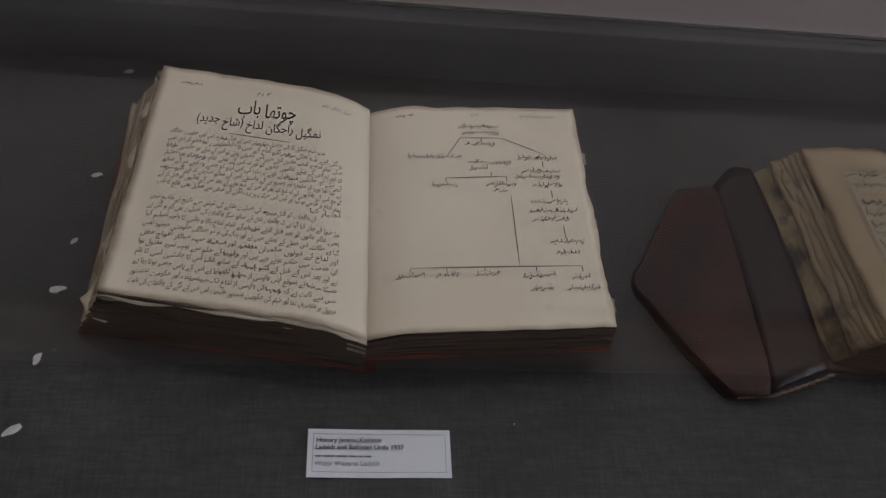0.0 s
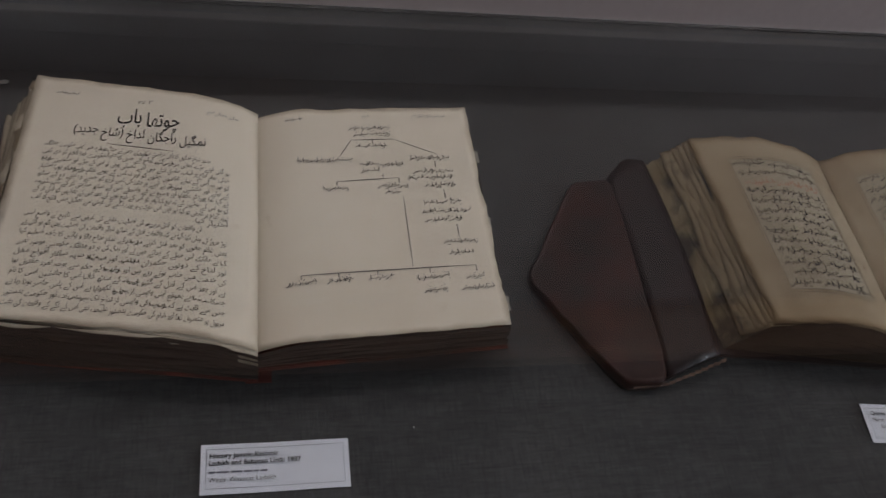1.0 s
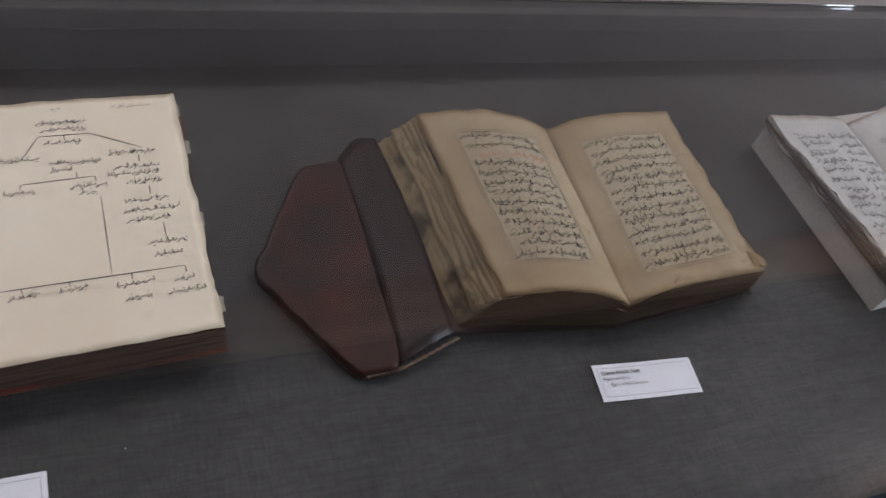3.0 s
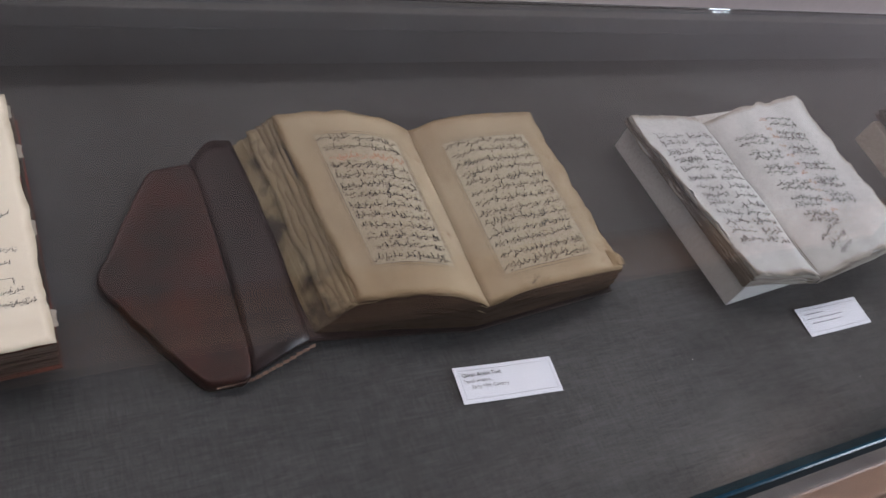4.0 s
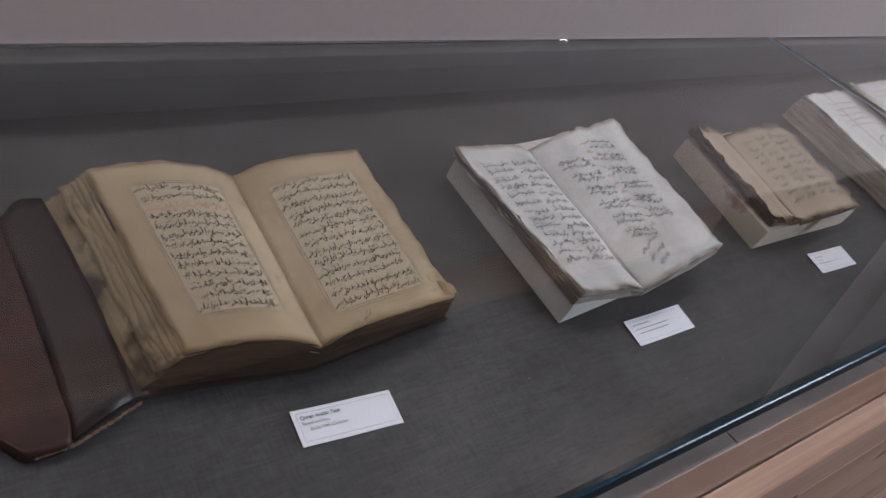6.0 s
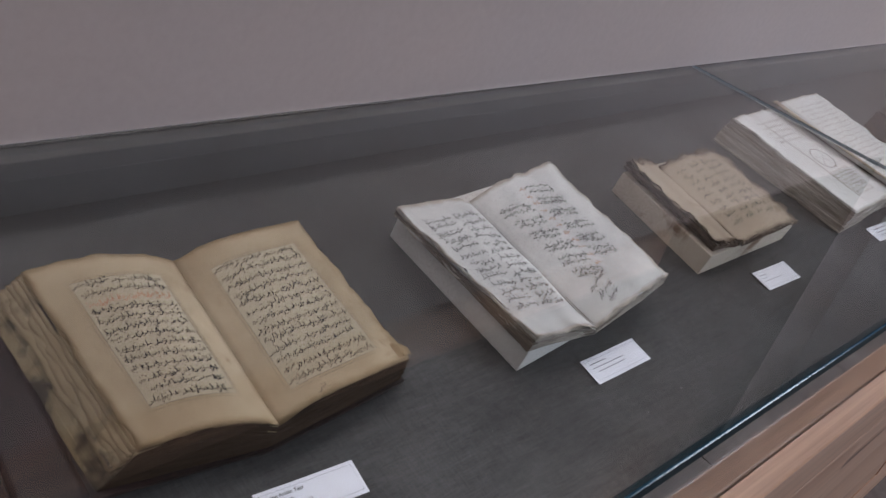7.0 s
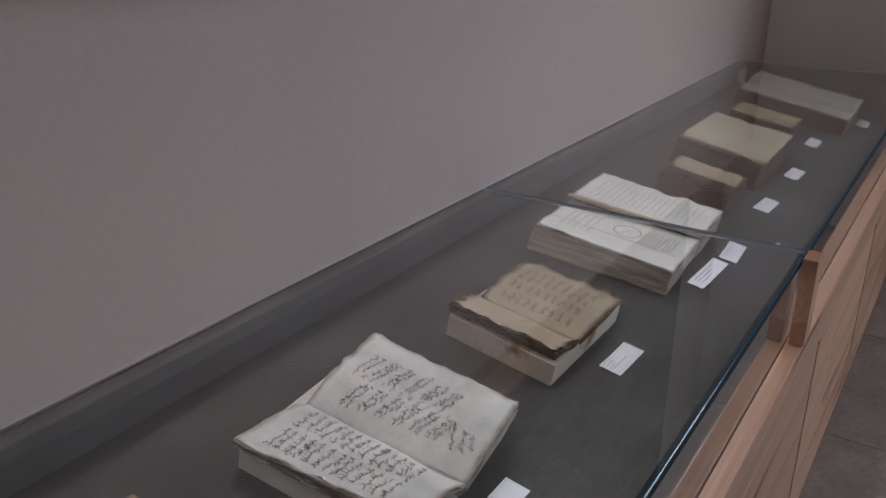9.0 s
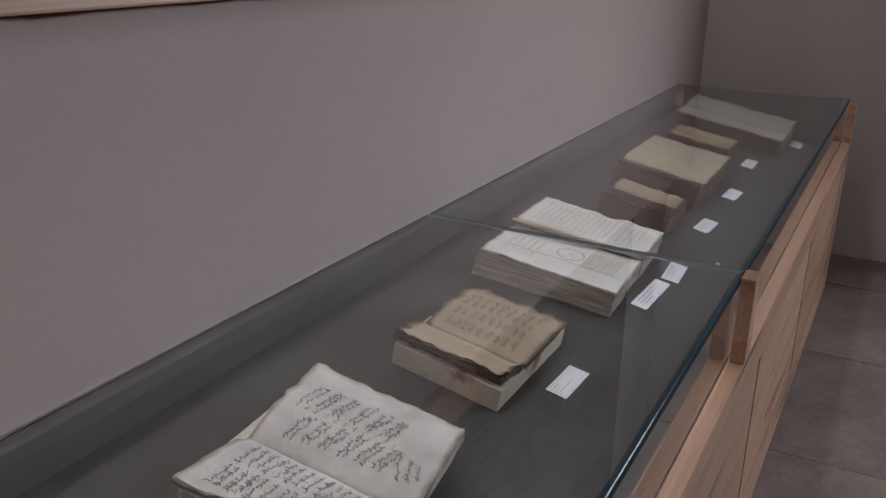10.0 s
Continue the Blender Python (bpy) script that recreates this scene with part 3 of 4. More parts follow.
FORMS = {}
for letter, code, count in (("ا", 0xFE8D, 2), ("آ", 0xFE81, 2), ("ب", 0xFE8F, 4), ("پ", 0xFB56, 4), ("ت", 0xFE95, 4), ("ث", 0xFE99, 4), ("ج", 0xFE9D, 4), ("چ", 0xFB7A, 4), ("ح", 0xFEA1, 4), ("خ", 0xFEA5, 4),
                            ("د", 0xFEA9, 2), ("ڈ", 0xFB88, 2), ("ذ", 0xFEAB, 2), ("ر", 0xFEAD, 2), ("ڑ", 0xFB8C, 2), ("ز", 0xFEAF, 2), ("س", 0xFEB1, 4), ("ش", 0xFEB5, 4), ("ص", 0xFEB9, 4), ("ض", 0xFEBD, 4),
                            ("ط", 0xFEC1, 4), ("ظ", 0xFEC5, 4), ("ع", 0xFEC9, 4), ("غ", 0xFECD, 4), ("ف", 0xFED1, 4), ("ق", 0xFED5, 4), ("ک", 0xFB8E, 4), ("گ", 0xFB92, 4), ("ل", 0xFEDD, 4), ("م", 0xFEE1, 4),
                            ("ن", 0xFEE5, 4), ("ں", 0xFB9E, 2), ("و", 0xFEED, 2), ("ہ", 0xFBA6, 4), ("ھ", 0xFBAA, 4), ("ی", 0xFBFC, 4), ("ے", 0xFBAE, 2), ("ئ", 0xFE89, 4), ("ٹ", 0xFB66, 4)):
    FORMS[letter] = (code, count)


def joined(word):
    """The word's letters in their joined shapes, in reading order."""
    out = []
    for k, ch in enumerate(word):
        if ch not in FORMS:
            out.append(ch)
            continue
        code, count = FORMS[ch]
        before = k > 0 and FORMS.get(word[k - 1], (0, 0))[1] == 4
        after = count == 4 and k + 1 < len(word) and word[k + 1] in FORMS
        out.append(chr(code + (3 if before and after else 2 if after else 1 if before else 0)))
    return out


def outline_of(body, bold):
    cu = bpy.data.curves.new("lettering", "FONT")
    cu.body, cu.size, cu.offset, cu.resolution_u = body, 1.0, bold, 2
    tmp = bpy.data.objects.new("lettering", cu)
    scene.collection.objects.link(tmp)
    bpy.context.view_layer.update()
    me = bpy.data.meshes.new_from_object(tmp.evaluated_get(bpy.context.evaluated_depsgraph_get()))
    bpy.data.objects.remove(tmp)
    return [(v.co.x, v.co.y) for v in me.vertices], [tuple(p.vertices) for p in me.polygons]


@functools.lru_cache(None)
def glyph(ch, bold):
    """A letter's outline at size 1 and its advance."""
    vs, fs = outline_of(ch, bold)
    ref = max(x for x, y in outline_of("\ufe8d", bold)[0])
    return vs, fs, max(x for x, y in outline_of(ch + "\ufe8d", bold)[0]) - ref


def script_line(bm, sd, s_right, s_left, t, size, text, bold=0.0, lean=0.22, gap=0.26, off=0.0019):
    """A line of right-to-left writing set between two places across the page; "_" stands for a name, which becomes a bar."""
    WRITTEN[0] = sd.sign
    words, total = [], 0.0
    for w in text.split():
        if w == "_":
            words.append((None, 2.4))
        elif w[0].isdigit():
            words.append((list(w[::-1]), sum(glyph(c, bold)[2] for c in w)))
        else:
            g = joined(w)
            words.append((g, sum(glyph(c, bold)[2] for c in g)))
        total += words[-1][1] + gap
    total -= gap
    w_page = sd.w0 + (sd.w1 - sd.w0) * t
    H = sd.h1 - sd.h0
    right, left = sd.sign * s_right * w_page, sd.sign * s_left * w_page
    k = (right - left) / total
    x = right
    for g, ln in words:
        drift = rnd(-0.03, 0.03) * size
        if g is None:
            a, b = sorted((sd.sign * (x - ln * k) / w_page, sd.sign * x / w_page))
            word_bar(bm, sd, a, t, b - a, size * 0.6, size * 0.10, 0.0, 3)
        else:
            mid, pen = x - ln * k / 2, x
            for ch in g:
                vs, fs, adv = glyph(ch, bold)
                pen -= adv * k
                made = []
                for px, py in vs:
                    X = pen + px * k
                    Y = py * size + lean * (X - mid) + drift
                    made.append(bm.verts.new(sd.at(sd.sign * X / w_page, t + Y / H, off)))
                for f in fs:
                    bm.faces.new([made[q] for q in f])
        x -= (ln + gap) * k


def rule(bm, sd, a, b, width, n=14):
    stroke(bm, sd, [(a[0] + (b[0] - a[0]) * i / n, a[1] + (b[1] - a[1]) * i / n) for i in range(n + 1)], width, 0.0017)


def open_book(m, label, left, right, paper, edge, cover, cover_pad=0.004, layers=12, rough=0.001, rag=0.0006, seed=0.0, cover_t=0.003, sag=0.0, fore_edge=None, left_paper=None):
    bk = thing("open_book", m, label, "book", "old books on show")
    for sd, nm in ((left, "left"), (right, "right")):
        sd.sag, sd.seed = sag, seed + sd.sign * 2
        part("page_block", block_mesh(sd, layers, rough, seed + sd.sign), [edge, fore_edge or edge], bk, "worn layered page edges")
        PAGES[(bk.name, sd.sign)] = part("page", page_mesh(sd, rag, seed=seed + sd.sign * 2), left_paper if left_paper and sd.sign < 0 else paper, bk, "open page of aged paper", True)
        if rag > 0.0012:
            part("sheet", page_mesh(sd, rag * 0.8, seed=seed + sd.sign * 2 + 40, off=-0.0011), paper, bk, "worn sheet under the open page", True)
        if cover:
            w, p = sd.base_w + cover_pad, cover_pad
            o = [(0.0, sd.h0 - p), (sd.sign * w, sd.h0 + sd.skew - p), (sd.sign * w, sd.h1 + sd.skew + p), (0.0, sd.h1 + p)]
            part("cover_board", lathe_free_slab(o if sd.sign > 0 else o[::-1], sd.base_z - cover_t, sd.base_z - 0.0002, 0.0008), cover, bk, "worn cover board")
    if cover:
        part("spine", boxed(-0.009, 0.009, left.h0 - cover_pad * 0.8, left.h1 + cover_pad * 0.8, left.base_z - cover_t - 0.0012, left.base_z - cover_t - 0.0002), cover, bk, "worn spine")
    return bk


def book_stand(u, v, w, d, h, turn=0.0):
    """A low clear stand: a plate on two feet."""
    st = thing("book_stand", bed(u, v, 0.0005, turn), "low clear acrylic stand under an open book", "book stand", "acrylic stands")
    for o in (part("plate", boxed(-w / 2, w / 2, 0, d, h - 0.003, h, bevel=0.0008), ACRYLIC, st), part("foot", boxed(-w / 2, -w / 2 + 0.003, 0.004, d, 0, h - 0.0032), ACRYLIC, st), part("foot", boxed(w / 2 - 0.003, w / 2, 0.004, d, 0, h - 0.0032), ACRYLIC, st)):
        o.visible_shadow = False
    return st


# printed history book with a cloth cover
B1Z = 0.007
l1 = Side(-1, 0.178, 0.166, 0.0, 0.216, 0.049, 0.036, 0.198, B1Z, 0.30, 0.003, 0.0, 0.026)
r1 = Side(1, 0.174, 0.170, 0.0, 0.212, 0.028, 0.020, 0.176, B1Z + 0.016, 0.22, 0.002, 0.0, 0.012)
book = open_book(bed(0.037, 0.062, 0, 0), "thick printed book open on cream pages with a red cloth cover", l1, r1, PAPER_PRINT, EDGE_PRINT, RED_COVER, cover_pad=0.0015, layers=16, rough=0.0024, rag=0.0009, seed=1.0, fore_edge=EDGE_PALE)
loose = Side(-1, 0.180, 0.168, -0.003, 0.2163, 0.0472, 0.034, 0.190, B1Z, 0.30, 0.006, 0.0, 0.0265)
part("loose_page", page_mesh(loose, 0.0016, seed=2.2), PAPER_PRINT, book, "loose page under the open one", True)
for k in range(1, 5):
    leaf = Side(-1, 0.178 + 0.0042 * k, 0.166 + 0.0052 * k, 0.003, 0.2155, 0.049 - 0.0085 * k, 0.030, 0.2, B1Z, 0.30, 0.004, 0.0, 0.026)
    leaf.sag, leaf.seed = 0.0016, 4.0 + k
    part("leaf", page_mesh(leaf, 0.0038, seed=120.0 + 3.3 * k, off=-0.001), PAPER_LEAF if k % 2 else PAPER_PRINT, book, "chipped leaf edge along the fore edge", True)
for tt, ln in ((0.72, 0.004), (0.40, 0.0025), (0.06, 0.0035), (0.90, 0.002)):
    p = r1.at(1.0, tt)
    part("torn_tab", lathe_free_slab([(p.x - 0.004, p.y), (p.x + ln, p.y + 0.002), (p.x + ln * 0.8, p.y + 0.008), (p.x + ln * 1.1, p.y + 0.013), (p.x - 0.004, p.y + 0.016)], p.z - 0.003, p.z - 0.0022), PAPER_WHITE, book, "torn edge of a mended page")
book_stand(0.13, 0.085, 0.17, 0.15, B1Z + 0.0122)
bm = bmesh.new()
script_line(bm, l1, 0.345, 0.615, 0.818, 0.0205, "چوتھا باب", 0.012, 0.16)
script_line(bm, l1, 0.225, 0.79, 0.750, 0.0125, "نمگیل راجگان لداخ )شاخ جدید(", 0.006, 0.16)
part("heading", bm, INK, book, "black printed heading in Urdu script")
bm = bmesh.new()
rule(bm, l1, (0.36, 0.712), (0.64, 0.712), 0.0006)
FIRST = ("جدید شاخ نمگیل کا بانی دراصل _ ہے جس نے جنگ _ میں اپنی حکومت جداگانہ",
         "ہو گئی اپنے بڑے بھائی _ گئیو لداخ کے جس کا دارالحکومت تھا قائم کر دی تھی",
         "جبکی تمام لداخ پر قبضہ حاصل کرنے میں اسے کامیابی ہوئی تو اس کے بیٹے اور جانشین _",
         "کو اور نہ اس کے پہلے غلاموں جانوں کو اور نہ اس کے پوتے غلام _ کو پورا اختیار",
         "کے بیٹے اور جانشین _ نے اپنے پر دادا کی اس آرزو کو جسے وہ اپنے دم کے ساتھ",
         "لے گیا تھا پورا کر دکھایا اور وسیع نے کے واسطے اس کے ساتھ سازش کر کے گئیو _",
         "کو مع اس کے بھائیوں کے تہ تیغ کیا پھر کو اس کے ذبح ہونے کے بعد اس کے بھائیوں کو قتل کر کے",
         "تمام لداخ پر قابض ہو گیا اور اپنی اس حرکت پر پردہ ڈالنے کی غرض سے نمگیل یعنی فاتح کا لقب")
for k, line in enumerate(FIRST):
    script_line(bm, l1, 0.20 if k == 0 else 0.12, 0.89, 0.680 - 0.0330 * k, 0.0060, line)
script_line(bm, l1, 0.12, 0.25, 0.420, 0.0060, "اختیار کیا")
SECOND = ("ان واقعات کو قتل _ کی اصلیت مٹانے کی غرض سے تاریخ نے واضح نہیں",
          "توڑ مروڑ کے بیان کیا گیا ہے کہ واقعات قتل کے ساتھ دیگر واقعات کی اصلیت بھی گم ہو گئی ہے",
          "یعنی غلام جانوں کو بعد قتل کرنے _ کے تمام لداخ بالا و پائین کا راجہ تسلیم کیا",
          "گیا ہے حالانکہ اس حملے کے زمانے میں نے اور رنگ کی ہر دو جداگانہ حکومتیں موجود تھیں",
          "اور لداخ کے دونوں حکمران _ اور _ سپہ سالار افواج مغل",
          "کی خدمت میں حاضر ہوتے رہے ہیں اور _ کے حکم سے بوجہ تمرد مقتول ہوا",
          "ہے اور بعد اس کے قتل کے گئیو _ کے ساتھ غالبا اس کا جانشین اسی کا نام",
          "جسکا _ نے بموقع اپنی واپسی از _ لکھوایا ہے اس کے پاس حاضر ہوتا رہا ہے",
          "جس سے ثابت ہے کہ _ کی واپسی از لداخ تک _ زندہ اور حکومت بدستور",
          "مریول پر متصرف تھا اور شام کی حکومت بدستور علیحدہ تھی اس کے آگے کے واقعات کی بابت")
for k, line in enumerate(SECOND):
    script_line(bm, l1, 0.22 if k == 0 else 0.12, 0.90, 0.384 - 0.0372 * k, 0.0060, line)
script_line(bm, l1, 0.09, 0.23, 0.915, 0.0044, "نمگیل راجگان لداخ")
script_line(bm, l1, 0.47, 0.54, 0.918, 0.0052, "۲۸۳")
text_line(bm, l1, 0.80, 0.89, 0.925, 0.0046, 0.0005)
part("print", bm, INK_PRINT, book, "lines of small black Urdu print")
bm = bmesh.new()
script_line(bm, r1, 0.89, 0.72, 0.948, 0.0042, "شجرہ نسب نمگیل راجگان لداخ")
script_line(bm, r1, 0.52, 0.48, 0.95, 0.0042, "۲۸۲")
text_line(bm, r1, 0.12, 0.20, 0.95, 0.0046, 0.0005)
for a, b, t in ((0.42, 0.61, 0.895), (0.44, 0.61, 0.862), (0.44, 0.59, 0.800), (0.17, 0.42, 0.742), (0.69, 0.87, 0.735), (0.45, 0.65, 0.712), (0.46, 0.55, 0.685),
                (0.70, 0.88, 0.672), (0.66, 0.87, 0.640), (0.74, 0.88, 0.605), (0.28, 0.39, 0.605), (0.53, 0.66, 0.605), (0.56, 0.62, 0.575),
                (0.72, 0.89, 0.525), (0.71, 0.93, 0.485), (0.72, 0.90, 0.447), (0.78, 0.93, 0.345), (0.80, 0.90, 0.300),
                (0.12, 0.23, 0.215), (0.28, 0.38, 0.215), (0.44, 0.55, 0.215), (0.64, 0.78, 0.205), (0.85, 0.94, 0.195), (0.67, 0.76, 0.155), (0.83, 0.97, 0.155)):
    text_line(bm, r1, a, b, t, 0.0066, 0.00056, gap=0.1, dots=3)
part("print", bm, INK_PRINT, book, "family tree of small black captions")
bm = bmesh.new()
for a, b in (((0.42, 0.838), (0.62, 0.838)), ((0.52, 0.838), (0.52, 0.815)), ((0.42, 0.838), (0.36, 0.755)), ((0.62, 0.838), (0.82, 0.755)), ((0.55, 0.670), (0.55, 0.648)), ((0.34, 0.640), (0.62, 0.648)), ((0.34, 0.640), (0.34, 0.62)), ((0.62, 0.648), (0.62, 0.625)),
             ((0.63, 0.560), (0.63, 0.255)), ((0.17, 0.247), (0.90, 0.247)), ((0.17, 0.247), (0.17, 0.23)), ((0.32, 0.247), (0.32, 0.23)), ((0.48, 0.247), (0.48, 0.23)), ((0.70, 0.247), (0.70, 0.225)), ((0.90, 0.247), (0.90, 0.222)), ((0.80, 0.725), (0.80, 0.69)), ((0.82, 0.585), (0.82, 0.545)), ((0.85, 0.425), (0.85, 0.368))):
    rule(bm, r1, a, b, 0.0006)
part("ruled_lines", bm, INK_PRINT, book, "thin printed lines of a family tree")

# handwritten book with a leather flap
B2Z = 0.013
l2 = Side(-1, 0.108, 0.122, -0.006, 0.1795, 0.047, 0.029, 0.152, B2Z, 0.55, 0.013, 0.0, 0.019)
l2.base_foot = 0.134
r2 = Side(1, 0.145, 0.139, -0.006, 0.180, 0.040, 0.029, 0.149, B2Z, 0.35, 0.009, 0.0, 0.013)
book = open_book(bed(0.523, 0.057, 0, 0), "old handwritten book with tan pages and a leather flap", l2, r2, PAPER_OLD, EDGE_OLD_SHADED, LEATHER_BACK, layers=18, rough=0.0010, rag=0.0014, seed=4.0, fore_edge=EDGE_OLD, sag=0.0012, cover_pad=0.003)
# the leaves that step out below the open page, towards the fore edge
for k in range(1, 6):
    leaf = Side(-1, 0.108 + 0.0036 * k, 0.122 + 0.0040 * k, -0.0035 + 0.0006 * (k % 2), 0.1795 + 0.0007 * (k % 3), 0.047 - 0.0018 * k, 0.027, 0.15, B2Z, 0.55, 0.013 + 0.0017 * k, 0.0, 0.019)
    leaf.sag, leaf.seed = 0.0010, 2.0 + k * 0.4
    part("leaf", page_mesh(leaf, 0.0013, seed=60.0 + 3.1 * k, off=-0.0012), PAPER_LEAF, book, "worn tan leaf stepping out at the fore edge", True)
for k in range(1, 3):
    leaf = Side(1, 0.145 + 0.0012 * k, 0.139 + 0.0010 * k, -0.003, 0.180, 0.040 - 0.0022 * k, 0.027, 0.15, B2Z, 0.35, 0.009, 0.0, 0.013)
    leaf.sag, leaf.seed = 0.0010, 6.0
    part("leaf", page_mesh(leaf, 0.0020, seed=80.0 + 3.1 * k, off=-0.0012), PAPER_OLD, book, "worn tan leaf under the open page", True)
# the dog-eared corner at the foot
for k, (turn, lift, ln) in enumerate(((0, 0.004, 0.016), (18, 0.002, 0.012), (-14, 0.0005, 0.013))):
    bm = bmesh.new()
    c0 = r2.at(0.975, 0.055)
    rows = []
    for i in range(7):
        a = i / 6
        rows.append([])
        for q in range(4):
            b = q / 3 - 0.5
            v = Matrix.Rotation(radians(turn), 3, "Z") @ Vector((ln * (a - 0.45) + 0.003 * wob(i * 0.6, q, k), 0.017 * b * (1 - 0.5 * a) - 0.003 * a, 0))
            rows[-1].append(bm.verts.new(c0 + v + Vector((0, 0, lift + 0.006 * a * (1 - 1.5 * a) + 0.0018 * wob(i * 0.9, q * 0.8, 4 + k)))))
    for i in range(6):
        for q in range(3):
            bm.faces.new((rows[i][q], rows[i + 1][q], rows[i + 1][q + 1], rows[i][q + 1]))
    r = bmesh.ops.extrude_face_region(bm, geom=bm.faces[:])
    for v in r["geom"]:
        if isinstance(v, bmesh.types.BMVert):
            v.co.z -= 0.0006
    bmesh.ops.recalc_face_normals(bm, faces=bm.faces[:])
    part("dog_ear", bm, PAPER_OLD, book, "crumpled dog-eared page corner")
book_stand(0.515, 0.068, 0.24, 0.15, B2Z - 0.005)


def pillow_slab(corners, z0, thick, lift, seed):
    """A stuffed leather board: soft rounded rim, slightly uneven top; lift raises it along x."""
    pts = []
    for k, (x0, y0) in enumerate(corners):
        x1, y1 = corners[(k + 1) % len(corners)]
        pts += [(x0 + (x1 - x0) * i / 9, y0 + (y1 - y0) * i / 9) for i in range(9)]
    n = len(pts)
    for _ in range(2):
        pts = [(0.25 * pts[i - 1][0] + 0.5 * pts[i][0] + 0.25 * pts[(i + 1) % n][0], 0.25 * pts[i - 1][1] + 0.5 * pts[i][1] + 0.25 * pts[(i + 1) % n][1]) for i in range(n)]
    pts = [(x + 0.0011 * wob(x, y, seed, 70), y + 0.0011 * wob(y, x, seed + 3, 70)) for x, y in pts]
    cx, cy = sum(q[0] for q in pts) / n, sum(q[1] for q in pts) / n
    x_low = min(q[0] for q in pts)
    bm = bmesh.new()
    rings = []
    for f, h in ((0.985, 0.0), (1.0, 0.18), (1.0, 0.70), (0.988, 0.93), (0.968, 1.03), (0.945, 0.98), (0.90, 0.94), (0.75, 0.97), (0.55, 1.0), (0.3, 1.0), (0.1, 1.0)):
        ring = []
        for x, y in pts:
            X, Y = cx + (x - cx) * f, cy + (y - cy) * f
            ring.append(bm.verts.new((X, Y, z0 + thick * h + (lift * (X - x_low) if h > 0.1 else 0.0) + (0.0007 * wob(X, Y, seed, 45) if f < 0.98 else 0.0))))
        rings.append(ring)
    for a, b in zip(rings, rings[1:]):
        for i in range(n):
            bm.faces.new((a[i], a[(i + 1) % n], b[(i + 1) % n], b[i]))
    bm.faces.new(rings[-1])
    bm.faces.new(rings[0][::-1])
    return bm


def framed_text(sd, box_st, lines, parent, red=()):
    s0, s1, t0, t1 = box_st
    bm = bmesh.new()
    for o, wd in ((0.0, 0.0004), (0.018, 0.0003)):
        a, b, c, d = s0 - o, s1 + o, t0 - o * 0.8, t1 + o * 0.8
        for p, q in (((a, c), (b, c)), ((b, c), (b, d)), ((b, d), (a, d)), ((a, d), (a, c))):
            rule(bm, sd, p, q, wd)
    part("frame_lines", bm, INK_SOFT, parent, "thin ruled frame round the writing")
    bm = bmesh.new()
    n = 10
    vs = [[bm.verts.new(sd.at(s0 + (s1 - s0) * i / n, t0 + (t1 - t0) * k / n, 0.0014)) for i in range(n + 1)] for k in range(n + 1)]
    for k in range(n):
        for i in range(n):
            bm.faces.new((vs[k][i], vs[k][i + 1], vs[k + 1][i + 1], vs[k + 1][i]))
    part("text_panel", bm, PAPER_INNER, parent, "paler panel behind the writing")
    bm, bmr = bmesh.new(), bmesh.new()
    step = (t1 - t0) / lines
    for k in range(lines):
        t = t1 - step * (k + 0.55)
        text_line(bmr if k in red else bm, sd, s0 + 0.02, s1 - 0.02, t, 0.0100, 0.00072, gap=0.08, dots=4)
    part("handwriting", bm, INK, parent, "dense black handwriting")
    if red:
        part("red_handwriting", bmr, INK_RED, parent, "a line written in red")
    else:
        bmr.free()


framed_text(l2, (0.20, 0.80, 0.155, 0.865), 13, book, (2,))
framed_text(r2, (0.155, 0.82, 0.105, 0.855), 13, book)
bm = bmesh.new()
text_line(bm, r2, 0.30, 0.35, 0.040, 0.012, 0.0007, 0.2, 0.1, 2)
part("handwriting", bm, INK, book, "small catchword below the frame")
# the flap of the leather binding
flap = pillow_slab([(-0.186, -0.015), (-0.185, 0.184), (-0.222, 0.180), (-0.250, 0.132), (-0.278, 0.085), (-0.252, 0.038), (-0.220, -0.014)], 0.0004, 0.0092, 0.075, 2.0)
part("flap", flap, LEATHER, book, "pointed dark red leather flap with a worn rim", True)
strip = bmesh.new()
rows = []
for a in range(9):
    f = a / 8
    row = []
    for k in range(17):
        g = k / 16
        x = -0.188 + 0.004 * math.sin(math.pi * g) + f * (0.047 - 0.010 * g)
        y0, y1 = -0.011 + 0.017 * f, 0.184 + 0.017 * min(1.0, f * 2.2)
        row.append(strip.verts.new((x + 0.0012 * wob(g * 9, f * 3), y0 + (y1 - y0) * g + 0.0012 * wob(f * 7, k, 3.0), 0.0152 + 0.0040 * f + 0.0030 * math.sin(math.pi * f) + 0.0008 * wob(f * 4, g * 8, 6.0))))
    rows.append(row)
for a in range(8):
    for k in range(16):
        strip.faces.new((rows[a][k], rows[a + 1][k], rows[a + 1][k + 1], rows[a][k + 1]))
r = bmesh.ops.extrude_face_region(strip, geom=strip.faces[:])
for v in r["geom"]:
    if isinstance(v, bmesh.types.BMVert):
        v.co.z -= 0.0065
bmesh.ops.recalc_face_normals(strip, faces=strip.faces[:])
part("flap_hinge", strip, LEATHER_BACK, book, "dark leather hinge of the flap", True)
